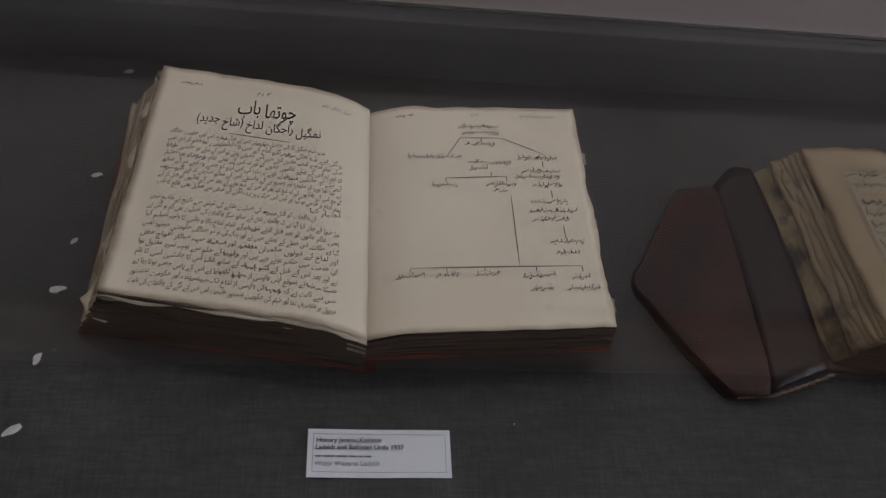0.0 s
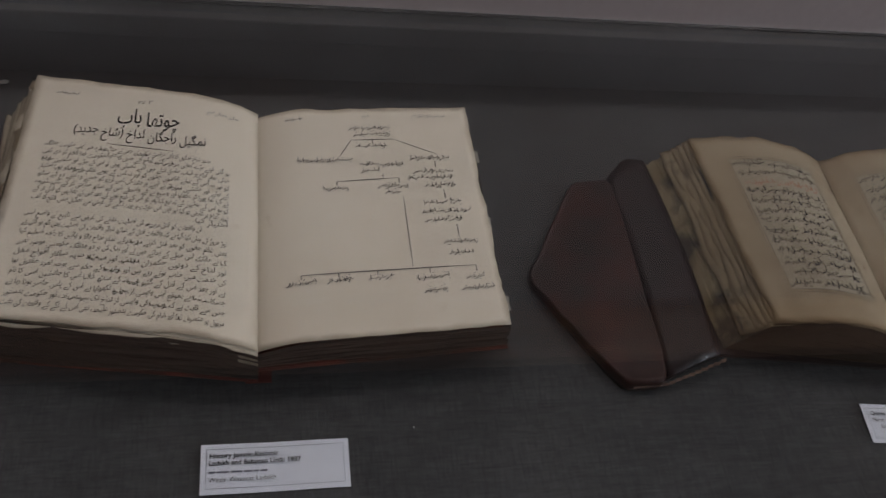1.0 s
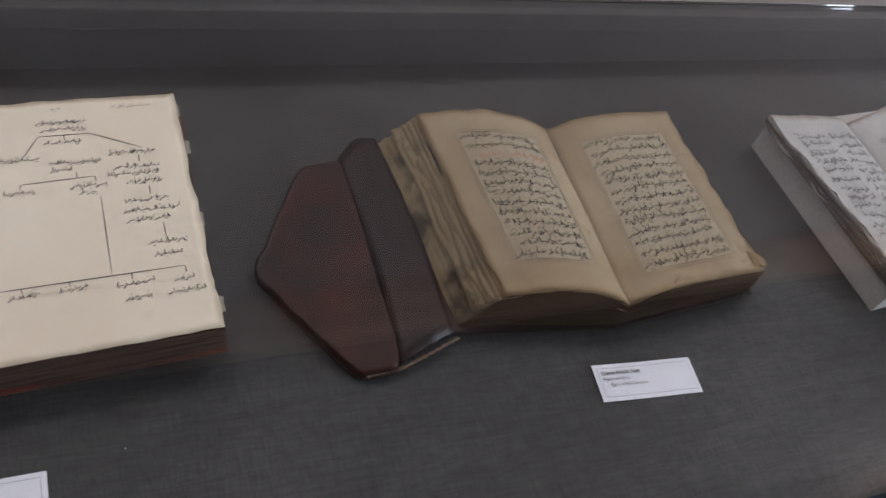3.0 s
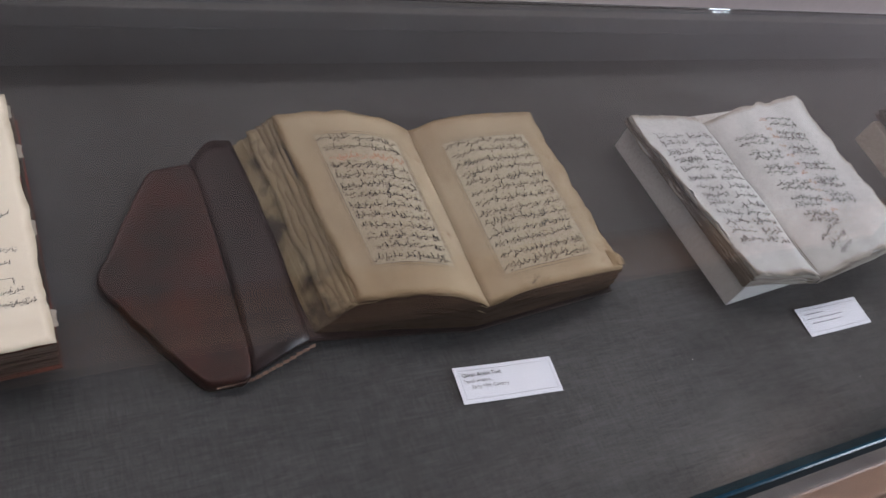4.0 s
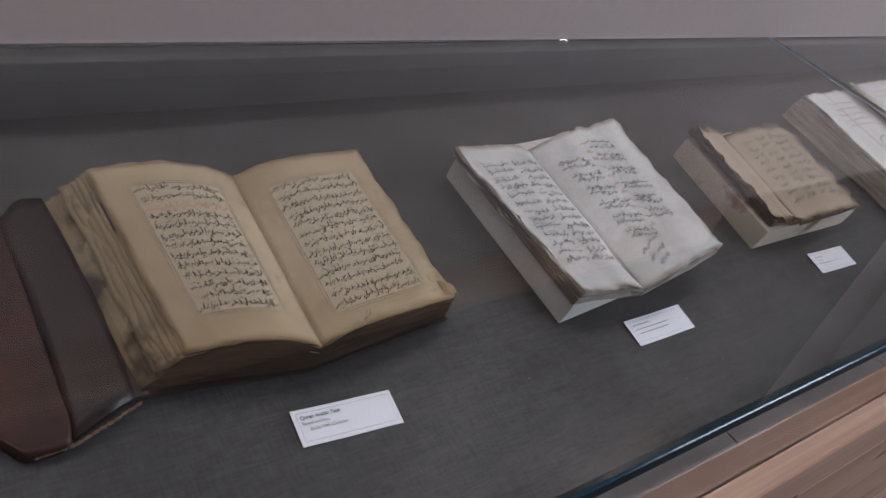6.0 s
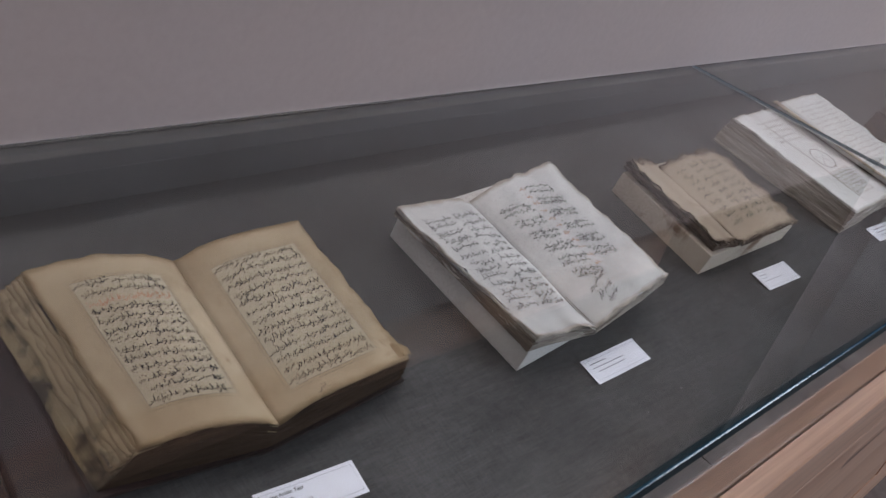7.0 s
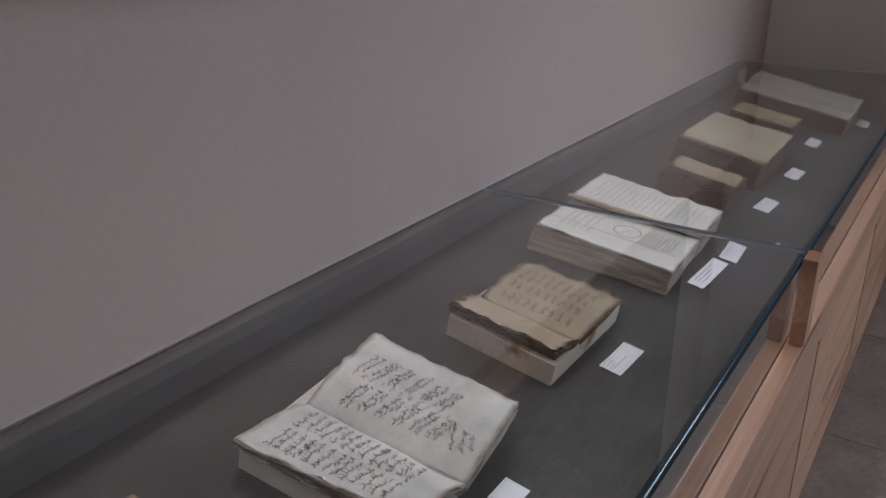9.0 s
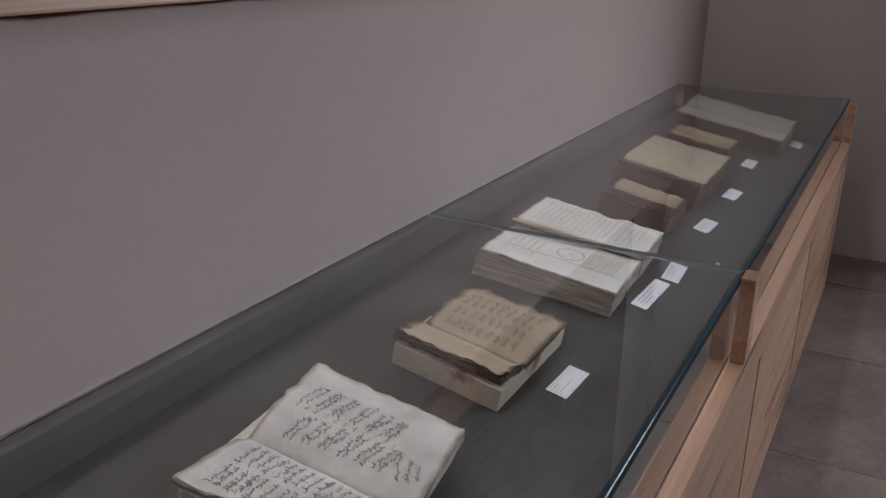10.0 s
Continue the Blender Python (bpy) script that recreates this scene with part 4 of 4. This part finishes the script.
# torn pale lining along the foot of hinge and flap
bm = bmesh.new()
for i in range(14):
    f = i / 13
    x, y, z = -0.214 + 0.071 * f, -0.0155 + 0.022 * max(0.0, f - 0.35), 0.0085 + 0.0085 * f
    q = [bm.verts.new((x + dx, y + dy + 0.0008 * wob(i, dx * 90), z + dz)) for dx, dy, dz in ((0, 0, 0), (0.0048, 0.0003, 0.0006), (0.0050, 0.0022, 0.0016 + 0.0008 * wob(i * 2.3, 1)), (0.0002, 0.0020, 0.0012))]
    bm.faces.new(q)
r = bmesh.ops.extrude_face_region(bm, geom=bm.faces[:])
for v in r["geom"]:
    if isinstance(v, bmesh.types.BMVert):
        v.co.z -= 0.0006
part("torn_lining", bm, LINING, book, "frayed pale edge of the leather lining")


def support(u, v, w, d, h, material, label, turn=0.0, bevel=0.0015):
    sp = thing("book_support", bed(u, v, 0.0005, turn), label, "book support", "card supports")
    part("body", boxed(0, w, 0, d, 0, h, bevel=bevel), material, sp)
    return sp


# white manuscript on a card support
support(0.807, 0.029, 0.250, 0.210, 0.032, CARD_SUPPORT, "white card block that holds up a manuscript", 4.5)
l3 = Side(-1, 0.089, 0.104, -0.003, 0.204, 0.017, 0.008, 0.094, 0.0337, 0.35, 0.003, 0.0, 0.018)
r3 = Side(1, 0.154, 0.160, -0.004, 0.204, 0.022, 0.008, 0.158, 0.0337, 0.4, 0.003, 0.0, 0.010)
book = open_book(bed(0.897, 0.0215, 0, 4.5), "thin white handwritten manuscript with ragged edges on a card block", l3, r3, PAPER_WHITE, EDGE_WHITE, None, layers=9, rough=0.0022, rag=0.0030, seed=8.0, sag=0.0030, fore_edge=EDGE_RAGGED)
for k in range(1, 4):
    leaf = Side(-1, 0.086 + 0.0016 * k, 0.100 + 0.0012 * k, 0.0, 0.204, 0.017 - 0.003 * k, 0.007, 0.094, 0.0337, 0.35, 0.003, 0.0, 0.018)
    leaf.sag, leaf.seed = 0.0026, 6.0
    part("leaf", page_mesh(leaf, 0.0034, seed=90.0 + 2.7 * k, off=-0.0014), PAPER_WHITE, book, "ragged leaf under the open page", True)
bm = bmesh.new()
for k in range(13):
    t = 0.86 - 0.055 * k
    text_line(bm, l3, 0.10, 0.46, t + rnd(-0.004, 0.004), 0.0105, 0.00080, 0.0, 0.04, 4)
    text_line(bm, l3, 0.52, 0.86, t + rnd(-0.004, 0.004), 0.0105, 0.00080, 0.0, 0.04, 4)
part("handwriting", bm, INK, book, "two columns of black handwriting")
bm = bmesh.new()
for k in range(6):
    for o in (0, 0.036):
        text_line(bm, r3, 0.12 + 0.012 * k, 0.38 + 0.012 * k, 0.83 - 0.105 * k - o, 0.0105, 0.00080, -0.30, 0.04, 4)
        text_line(bm, r3, 0.50, 0.78 - 0.015 * abs(k - 3), 0.90 - 0.105 * k - o, 0.0105, 0.00080, -0.32, 0.04, 4)
for k in range(3):
    text_line(bm, r3, 0.17 + 0.03 * k, 0.44 - 0.02 * k, 0.165 - 0.052 * k, 0.0100, 0.00075, 0.28, 0.1, 3)
part("handwriting", bm, INK, book, "slanting verses in black handwriting")
bm = bmesh.new()
for k in range(11):
    text_line(bm, r3, 0.425, 0.485, 0.90 - 0.062 * k, 0.008, 0.0008, -0.3, 0.1, 3)
part("red_handwriting", bm, INK_RED, book, "a column of faded red writing")
bm = bmesh.new()
# the gutter's shadow, drawn as a flat dark stroke
rule(bm, r3, (0.012, 0.0), (0.012, 0.24), 0.0011)
part("crease", bm, INK_SOFT, book, "shade of the fold drawn as a dark line at its foot")

# scorched manuscript on a stained block
support(1.184, 0.050, 0.235, 0.170, 0.034, CARD_STAINED, "stained pale card block that holds up a manuscript")
l4 = Side(-1, 0.064, 0.068, 0.0, 0.168, 0.010, 0.003, 0.060, 0.0355, 0.45, -0.004, 0.0, 0.006)
r4 = Side(1, 0.178, 0.150, -0.003, 0.160, 0.011, 0.003, 0.172, 0.0355, 0.45, 0.004, -0.012, 0.004)
book = open_book(bed(1.253, 0.050, 0, 0), "brown scorched manuscript with crumbling edges on a card block", l4, r4, PAPER_BURNT, EDGE_BURNT, None, layers=4, rough=0.003, rag=0.0052, seed=12.0, sag=0.0026)
leaf = Side(-1, 0.068, 0.071, 0.002, 0.166, 0.0075, 0.002, 0.060, 0.0355, 0.45, 0.002, 0.0, 0.006)
leaf.sag, leaf.seed = 0.003, 3.0
part("leaf", page_mesh(leaf, 0.006, seed=101.0, off=-0.001), CHAR, book, "charred leaf curling out below the page", True)
bm = bmesh.new()
for k in range(9):
    for c0 in (0.13, 0.34, 0.55, 0.70):
        text_line(bm, r4, c0, c0 + 0.13, 0.86 - 0.082 * k, 0.0125, 0.0011, 0.0, 0.08, 3)
part("handwriting", bm, INK_PRINT, book, "columns of faded brown writing")

# tall white ledger
l5 = Side(-1, 0.183, 0.167, 0.002, 0.252, 0.037, 0.036, 0.190, 0.001, 0.5, -0.002, 0.0, 0.022)
r5 = Side(1, 0.156, 0.168, 0.0, 0.252, 0.048, 0.040, 0.158, 0.001, 0.10, 0.004, 0.0, -0.020)
book = open_book(bed(1.760, 0.029, 0, 9.5), "thick open ledger of white pages with a pencil drawing", l5, r5, PAPER_LEDGER, EDGE_WHITE, None, layers=16, rough=0.0032, rag=0.0026, seed=16.0, sag=0.0026)
# the leaf that curls up along the fold
bm = bmesh.new()
rows = []
for k in range(25):
    t = k / 24
    y = 0.002 + 0.256 * t
    wide = 0.010 + 0.020 * t
    rows.append([bm.verts.new((0.004 - wide * a + 0.0014 * wob(t * 6, a * 2, 2.0), y - 0.02 * 0.03 * a, 0.0475 + 0.004 * math.sin(2.6 * a) + 0.003 * a * t + 0.0012 * wob(t * 5, a, 5.0))) for a in (0, 0.25, 0.5, 0.75, 1.0)])
for k in range(24):
    for i in range(4):
        bm.faces.new((rows[k][i], rows[k][i + 1], rows[k + 1][i + 1], rows[k + 1][i]))
r = bmesh.ops.extrude_face_region(bm, geom=bm.faces[:])
for v in r["geom"]:
    if isinstance(v, bmesh.types.BMVert):
        v.co.z += 0.0006
bmesh.ops.recalc_face_normals(bm, faces=bm.faces[:])
part("curled_leaf", bm, EDGE_PALE, book, "worn brownish edge of the leaf curling over the fold", True)
bm = bmesh.new()
for q in range(2):
    pts = [(-0.02 + 0.42 + 0.16 * math.cos(a * 0.3307) * (1 - 0.06 * q), 0.46 + 0.10 * math.sin(a * 0.3307) * (1 - 0.06 * q)) for a in range(20)]
    for i in range(19):
        rule(bm, l5, pts[i], pts[i + 1], 0.0009, 2)
rule(bm, l5, (0.30, 0.50), (0.52, 0.40), 0.0007)
rule(bm, l5, (0.30, 0.42), (0.52, 0.50), 0.0007)
part("drawing", bm, INK_SOFT, book, "pencilled oval drawing")
bm = bmesh.new()
for k in range(9):
    text_line(bm, l5, 0.2, 0.62, 0.33 - 0.028 * k, 0.007, 0.001, 0, 0.2, 2)
for k in range(5):
    text_line(bm, l5, 0.25, 0.75, 0.88 - 0.05 * k, 0.007, 0.001, 0, 0.3, 1)
for k in range(18):
    text_line(bm, r5, 0.12, 0.86, 0.90 - 0.046 * k, 0.007, 0.0008, 0, 0.25, 1)
part("handwriting", bm, INK_PALE, book, "lines of faded writing")
bm = bmesh.new()
# no fold is modelled; a grey stroke stands for the crease's shade
rule(bm, l5, (0.62, 0.99), (0.60, 0.01), 0.003)
part("crease", bm, INK_PALE, book, "shade of a crease drawn as a grey line along the page")

# small dark book
l6 = Side(-1, 0.070, 0.070, 0.0, 0.155, 0.040, 0.034, 0.080, 0.0052, 0.5, 0.002, 0.0, 0.0)
r6 = Side(1, 0.085, 0.085, 0.0, 0.155, 0.044, 0.034, 0.092, 0.0052, 0.4, 0.010, 0.0, 0.0)
open_book(bed(2.10, 0.052, 0, 0), "small dark brown book with charred page edges", l6, r6, PAPER_BURNT, EDGE_BURNT, BROWN_COVER, layers=10, rough=0.002, rag=0.0035, seed=20.0, left_paper=CHAR, sag=0.003)

# grey manuscript lying high
l7 = Side(-1, 0.060, 0.060, 0.0, 0.205, 0.048, 0.044, 0.070, 0.0052, 0.5, -0.006, 0.0, 0.0)
r7 = Side(1, 0.280, 0.275, 0.0, 0.210, 0.052, 0.044, 0.285, 0.0052, 0.2, 0.000, 0.0, 0.0)
book = open_book(bed(2.31, 0.043, 0, 0), "yellowed manuscript with a wide blank page and a faded stamp", l7, r7, PAPER_YELLOW, EDGE_BURNT, BROWN_COVER, layers=10, rough=0.003, rag=0.003, seed=24.0, left_paper=EDGE_BURNT, sag=0.003)
bm = bmesh.new()
for k in range(7):
    text_line(bm, r7, 0.28, 0.72, 0.42 - 0.045 * k, 0.009, 0.0012, 0, 0.4, 2)
part("handwriting", bm, INK_PALE, book, "faded writing")

# narrow brown manuscript
l8 = Side(-1, 0.050, 0.050, 0.0, 0.175, 0.034, 0.030, 0.055, 0.0052, 0.5, 0.002, 0.0, 0.0)
r8 = Side(1, 0.085, 0.085, 0.0, 0.175, 0.036, 0.030, 0.090, 0.0052, 0.4, 0.004, 0.0, 0.0)
open_book(bed(2.79, 0.072, 0, 0), "narrow brown manuscript with yellowed paper", l8, r8, PAPER_OLD, EDGE_BURNT, BROWN_COVER, layers=8, rough=0.002, rag=0.003, seed=28.0, sag=0.002)

# broad grey book
l9 = Side(-1, 0.130, 0.130, 0.0, 0.330, 0.044, 0.038, 0.135, 0.0052, 0.4, 0.0, 0.0, 0.0)
r9 = Side(1, 0.140, 0.140, 0.0, 0.330, 0.058, 0.038, 0.145, 0.0052, 0.3, 0.000, 0.0, 0.0)
book = open_book(bed(3.105, -0.036, 0, 0), "broad grey book open beside the end of the case", l9, r9, PAPER_GREY, EDGE_BURNT, BROWN_COVER, layers=8, rough=0.002, rag=0.004, seed=32.0, sag=0.003)
bm = bmesh.new()
for k in range(6):
    text_line(bm, l9, 0.3, 0.8, 0.6 - 0.05 * k, 0.009, 0.001, 0, 0.4, 1)
part("handwriting", bm, INK_PALE, book, "faded writing")


# ---- labels ----
def letters(txt, size, m, parent, bold=0.0, material=None):
    cu = bpy.data.curves.new("lettering", "FONT")
    cu.body, cu.size, cu.offset = txt, size, bold
    tmp = bpy.data.objects.new("lettering", cu)
    scene.collection.objects.link(tmp)
    bpy.context.view_layer.update()
    me = bpy.data.meshes.new_from_object(tmp.evaluated_get(bpy.context.evaluated_depsgraph_get()))
    bpy.data.objects.remove(tmp)
    me.materials.clear()
    me.materials.append(material or INK)
    ob = new("lettering", me)
    ob.parent = parent
    ob.matrix_local = m
    return ob


def label_card(u, v, w, h, turn, what, lines=(), bars=(), curl=0.003, border=True):
    """A paper caption with a thin printed border; lines: (text, x, y, size, bold); bars: (x, y, length, height)."""
    c = thing("caption_card", bed(u, v, 0.0008, turn), what, "label", "caption cards")

    def zc(x, y):
        return curl * (0.35 + 0.65 * math.sin(3.0 * x / w + 0.8)) * (abs(x / w - 0.5) * 1.3) ** 1.5
    bm = bmesh.new()
    nx2, ny2 = 14, 5
    g = [[bm.verts.new((w * i / nx2, -h * k / ny2, zc(w * i / nx2, k))) for i in range(nx2 + 1)] for k in range(ny2 + 1)]
    fs = [bm.faces.new((g[k][i], g[k + 1][i], g[k + 1][i + 1], g[k][i + 1])) for k in range(ny2) for i in range(nx2)]
    r = bmesh.ops.extrude_face_region(bm, geom=fs)
    for v2 in r["geom"]:
        if isinstance(v2, bmesh.types.BMVert):
            v2.co.z += 0.0003
    bmesh.ops.recalc_face_normals(bm, faces=bm.faces[:])
    card = part("card", bm, CARD, c, smooth=False)
    bm = bmesh.new()

    def bar(x0, y0, x1, y1):
        k = max(1, int(abs(x1 - x0) / w * nx2 * 2))
        for i in range(k):
            a, b = x0 + (x1 - x0) * i / k, x0 + (x1 - x0) * (i + 1) / k
            bm.faces.new([bm.verts.new((x, y, zc(x, 0) + 0.0008)) for x, y in ((a, y0), (b, y0), (b, y1), (a, y1))])
    if border:
        e, q = 0.0035, 0.00028
        bar(e, -e - q, w - e, -e)
        bar(e, -h + e, w - e, -h + e + q)
        bar(e, -h + e, e + q, -e)
        bar(w - e - q, -h + e, w - e, -e)
    for x, y, ln, ht in bars:
        a = x
        while a < x + ln - 0.001:
            b = min(a + rnd(0.003, 0.008), x + ln)
            bar(a, -y - ht * 0.5, b, -y)
            a = b + 0.0011
    if bm.verts:
        part("print", bm, INK_CARD, card, "fine printed border and caption lines")
    else:
        bm.free()
    for txt, x, y, size, bold in lines:
        z = max(zc(x, 0), zc(x + size * len(txt) * 0.4, 0)) + 0.0009
        letters(txt, size, pose(x, -y, z), card, bold)
    return c


label_card(0.0, 0.0172, 0.0965, 0.034, 0.3, "white paper caption with bold printed lines on the cloth",
           (("History Jammu,Kashmir", 0.0055, 0.0098, 0.0046, 0.00010), ("Ladakh and Baltistan Urdu 1937", 0.0052, 0.0148, 0.0046, 0.00010), ("Wazir Wazarat Ladakh", 0.0052, 0.0262, 0.0046, 0)),
           ((0.0052, 0.0188, 0.0375, 0.0026),))
label_card(0.4935, 0.0235, 0.0935, 0.032, -4.3, "white paper caption for the handwritten book on the cloth",
           (("Quran Arabic Text", 0.006, 0.0095, 0.0046, 0.00010), ("Hand written,", 0.006, 0.0148, 0.0044, 0), ("Early 19th Century", 0.0115, 0.0200, 0.0044, 0)))
label_card(0.889, 0.0085, 0.0965, 0.032, 0.2, "white paper caption for the white manuscript on the cloth",
           (), ((0.008, 0.0078, 0.029, 0.0024), (0.008, 0.0132, 0.055, 0.0022), (0.012, 0.0184, 0.048, 0.0022)))
label_card(1.282, 0.0195, 0.091, 0.033, -1.6, "white paper caption for the scorched manuscript on the cloth",
           (), ((0.008, 0.0082, 0.020, 0.0022), (0.008, 0.0136, 0.014, 0.0018), (0.008, 0.0184, 0.05, 0.0018)))
label_card(1.648, 0.0080, 0.145, 0.030, -2.0, "long white paper caption with dark printing on the cloth",
           (), ((0.02, 0.006, 0.09, 0.0035), (0.02, 0.013, 0.07, 0.0035), (0.02, 0.020, 0.05, 0.0025)), border=False)
label_card(1.803, -0.0040, 0.098, 0.034, 3.0, "white paper caption with a dark printed paragraph on the cloth",
           (), ((0.01, 0.006, 0.07, 0.003), (0.01, 0.011, 0.075, 0.002), (0.01, 0.016, 0.06, 0.002)))
for u, v, tw in ((2.128, 0.014, -3), (2.422, 0.013, -2), (2.763, 0.032, 0), (3.17, -0.045, 0)):
    label_card(u, v, 0.098, 0.034, tw, "small plain white caption card on the cloth", (), ((0.01, 0.008, 0.04, 0.002), (0.01, 0.014, 0.06, 0.002)))

# ---- flakes of plaster on the cloth ----
for u, v, a, ln in ((-0.178, 0.232, 20, 0.010), (-0.182, 0.167, 60, 0.008), (-0.185, 0.123, 15, 0.013), (-0.186, 0.067, 75, 0.011), (-0.190, 0.014, 35, 0.014), (-0.173, 0.352, 10, 0.009), (0.02, -0.10, 80, 0.004), (1.974, -0.078, 5, 0.02)):
    fl = thing("plaster_flake", bed(u, v, 0.0003, a), "small white flake of plaster on the cloth", "flake", "plaster flakes")
    out = []
    for i in range(11):
        t = 2 * math.pi * i / 11
        out.append((ln * 0.5 * math.cos(t) * rnd(0.7, 1.1), ln * 0.22 * math.sin(t) * rnd(0.5, 1.3)))
    part("flake", lathe_free_slab(out, 0, 0.0012, 0.0004), FLECK, fl)

# ---- lint on the cloth ----
bm = bmesh.new()
for i in range(70):
    m = bed(rnd(-0.25, 2.6), rnd(-0.14, 0.33), 0.0006, rnd(0, 180))
    a = rnd(0.0005, 0.0011)
    vs = [bm.verts.new(m @ Vector(p)) for p in ((-a, 0, 0), (0, -a * 0.5, 0), (a, 0, 0), (0, a * 0.5, 0), (0, 0, a * 0.6))]
    for q in ((0, 1, 4), (1, 2, 4), (2, 3, 4), (3, 0, 4), (3, 2, 1, 0)):
        bm.faces.new([vs[j] for j in q])
lint = new("lint", mesh_of("lint", bm, FLECK))
tagged(lint, "tiny pale specks of lint on the grey cloth", "lint", kind="stuff")

# ---- floor slabs ----
slab_mesh = mesh_of("slab", boxed(-0.2985, 0.2985, -0.2985, 0.2985, -0.02, 0.0, bevel=0.002), FLOOR_STONE)
for i in range(11):
    for k in range(7):
        x, y = -2.5 + 0.6 * i + 0.3 * (k % 2) - 0.15, 0.35 - 0.6 * k
        if x - 0.3 > END_X or y < -3.9:
            continue
        s = new("slab", slab_mesh)
        s.parent = floor
        s.matrix_world = pose(x, y, FLOOR_Z - rnd(0, 0.0015))
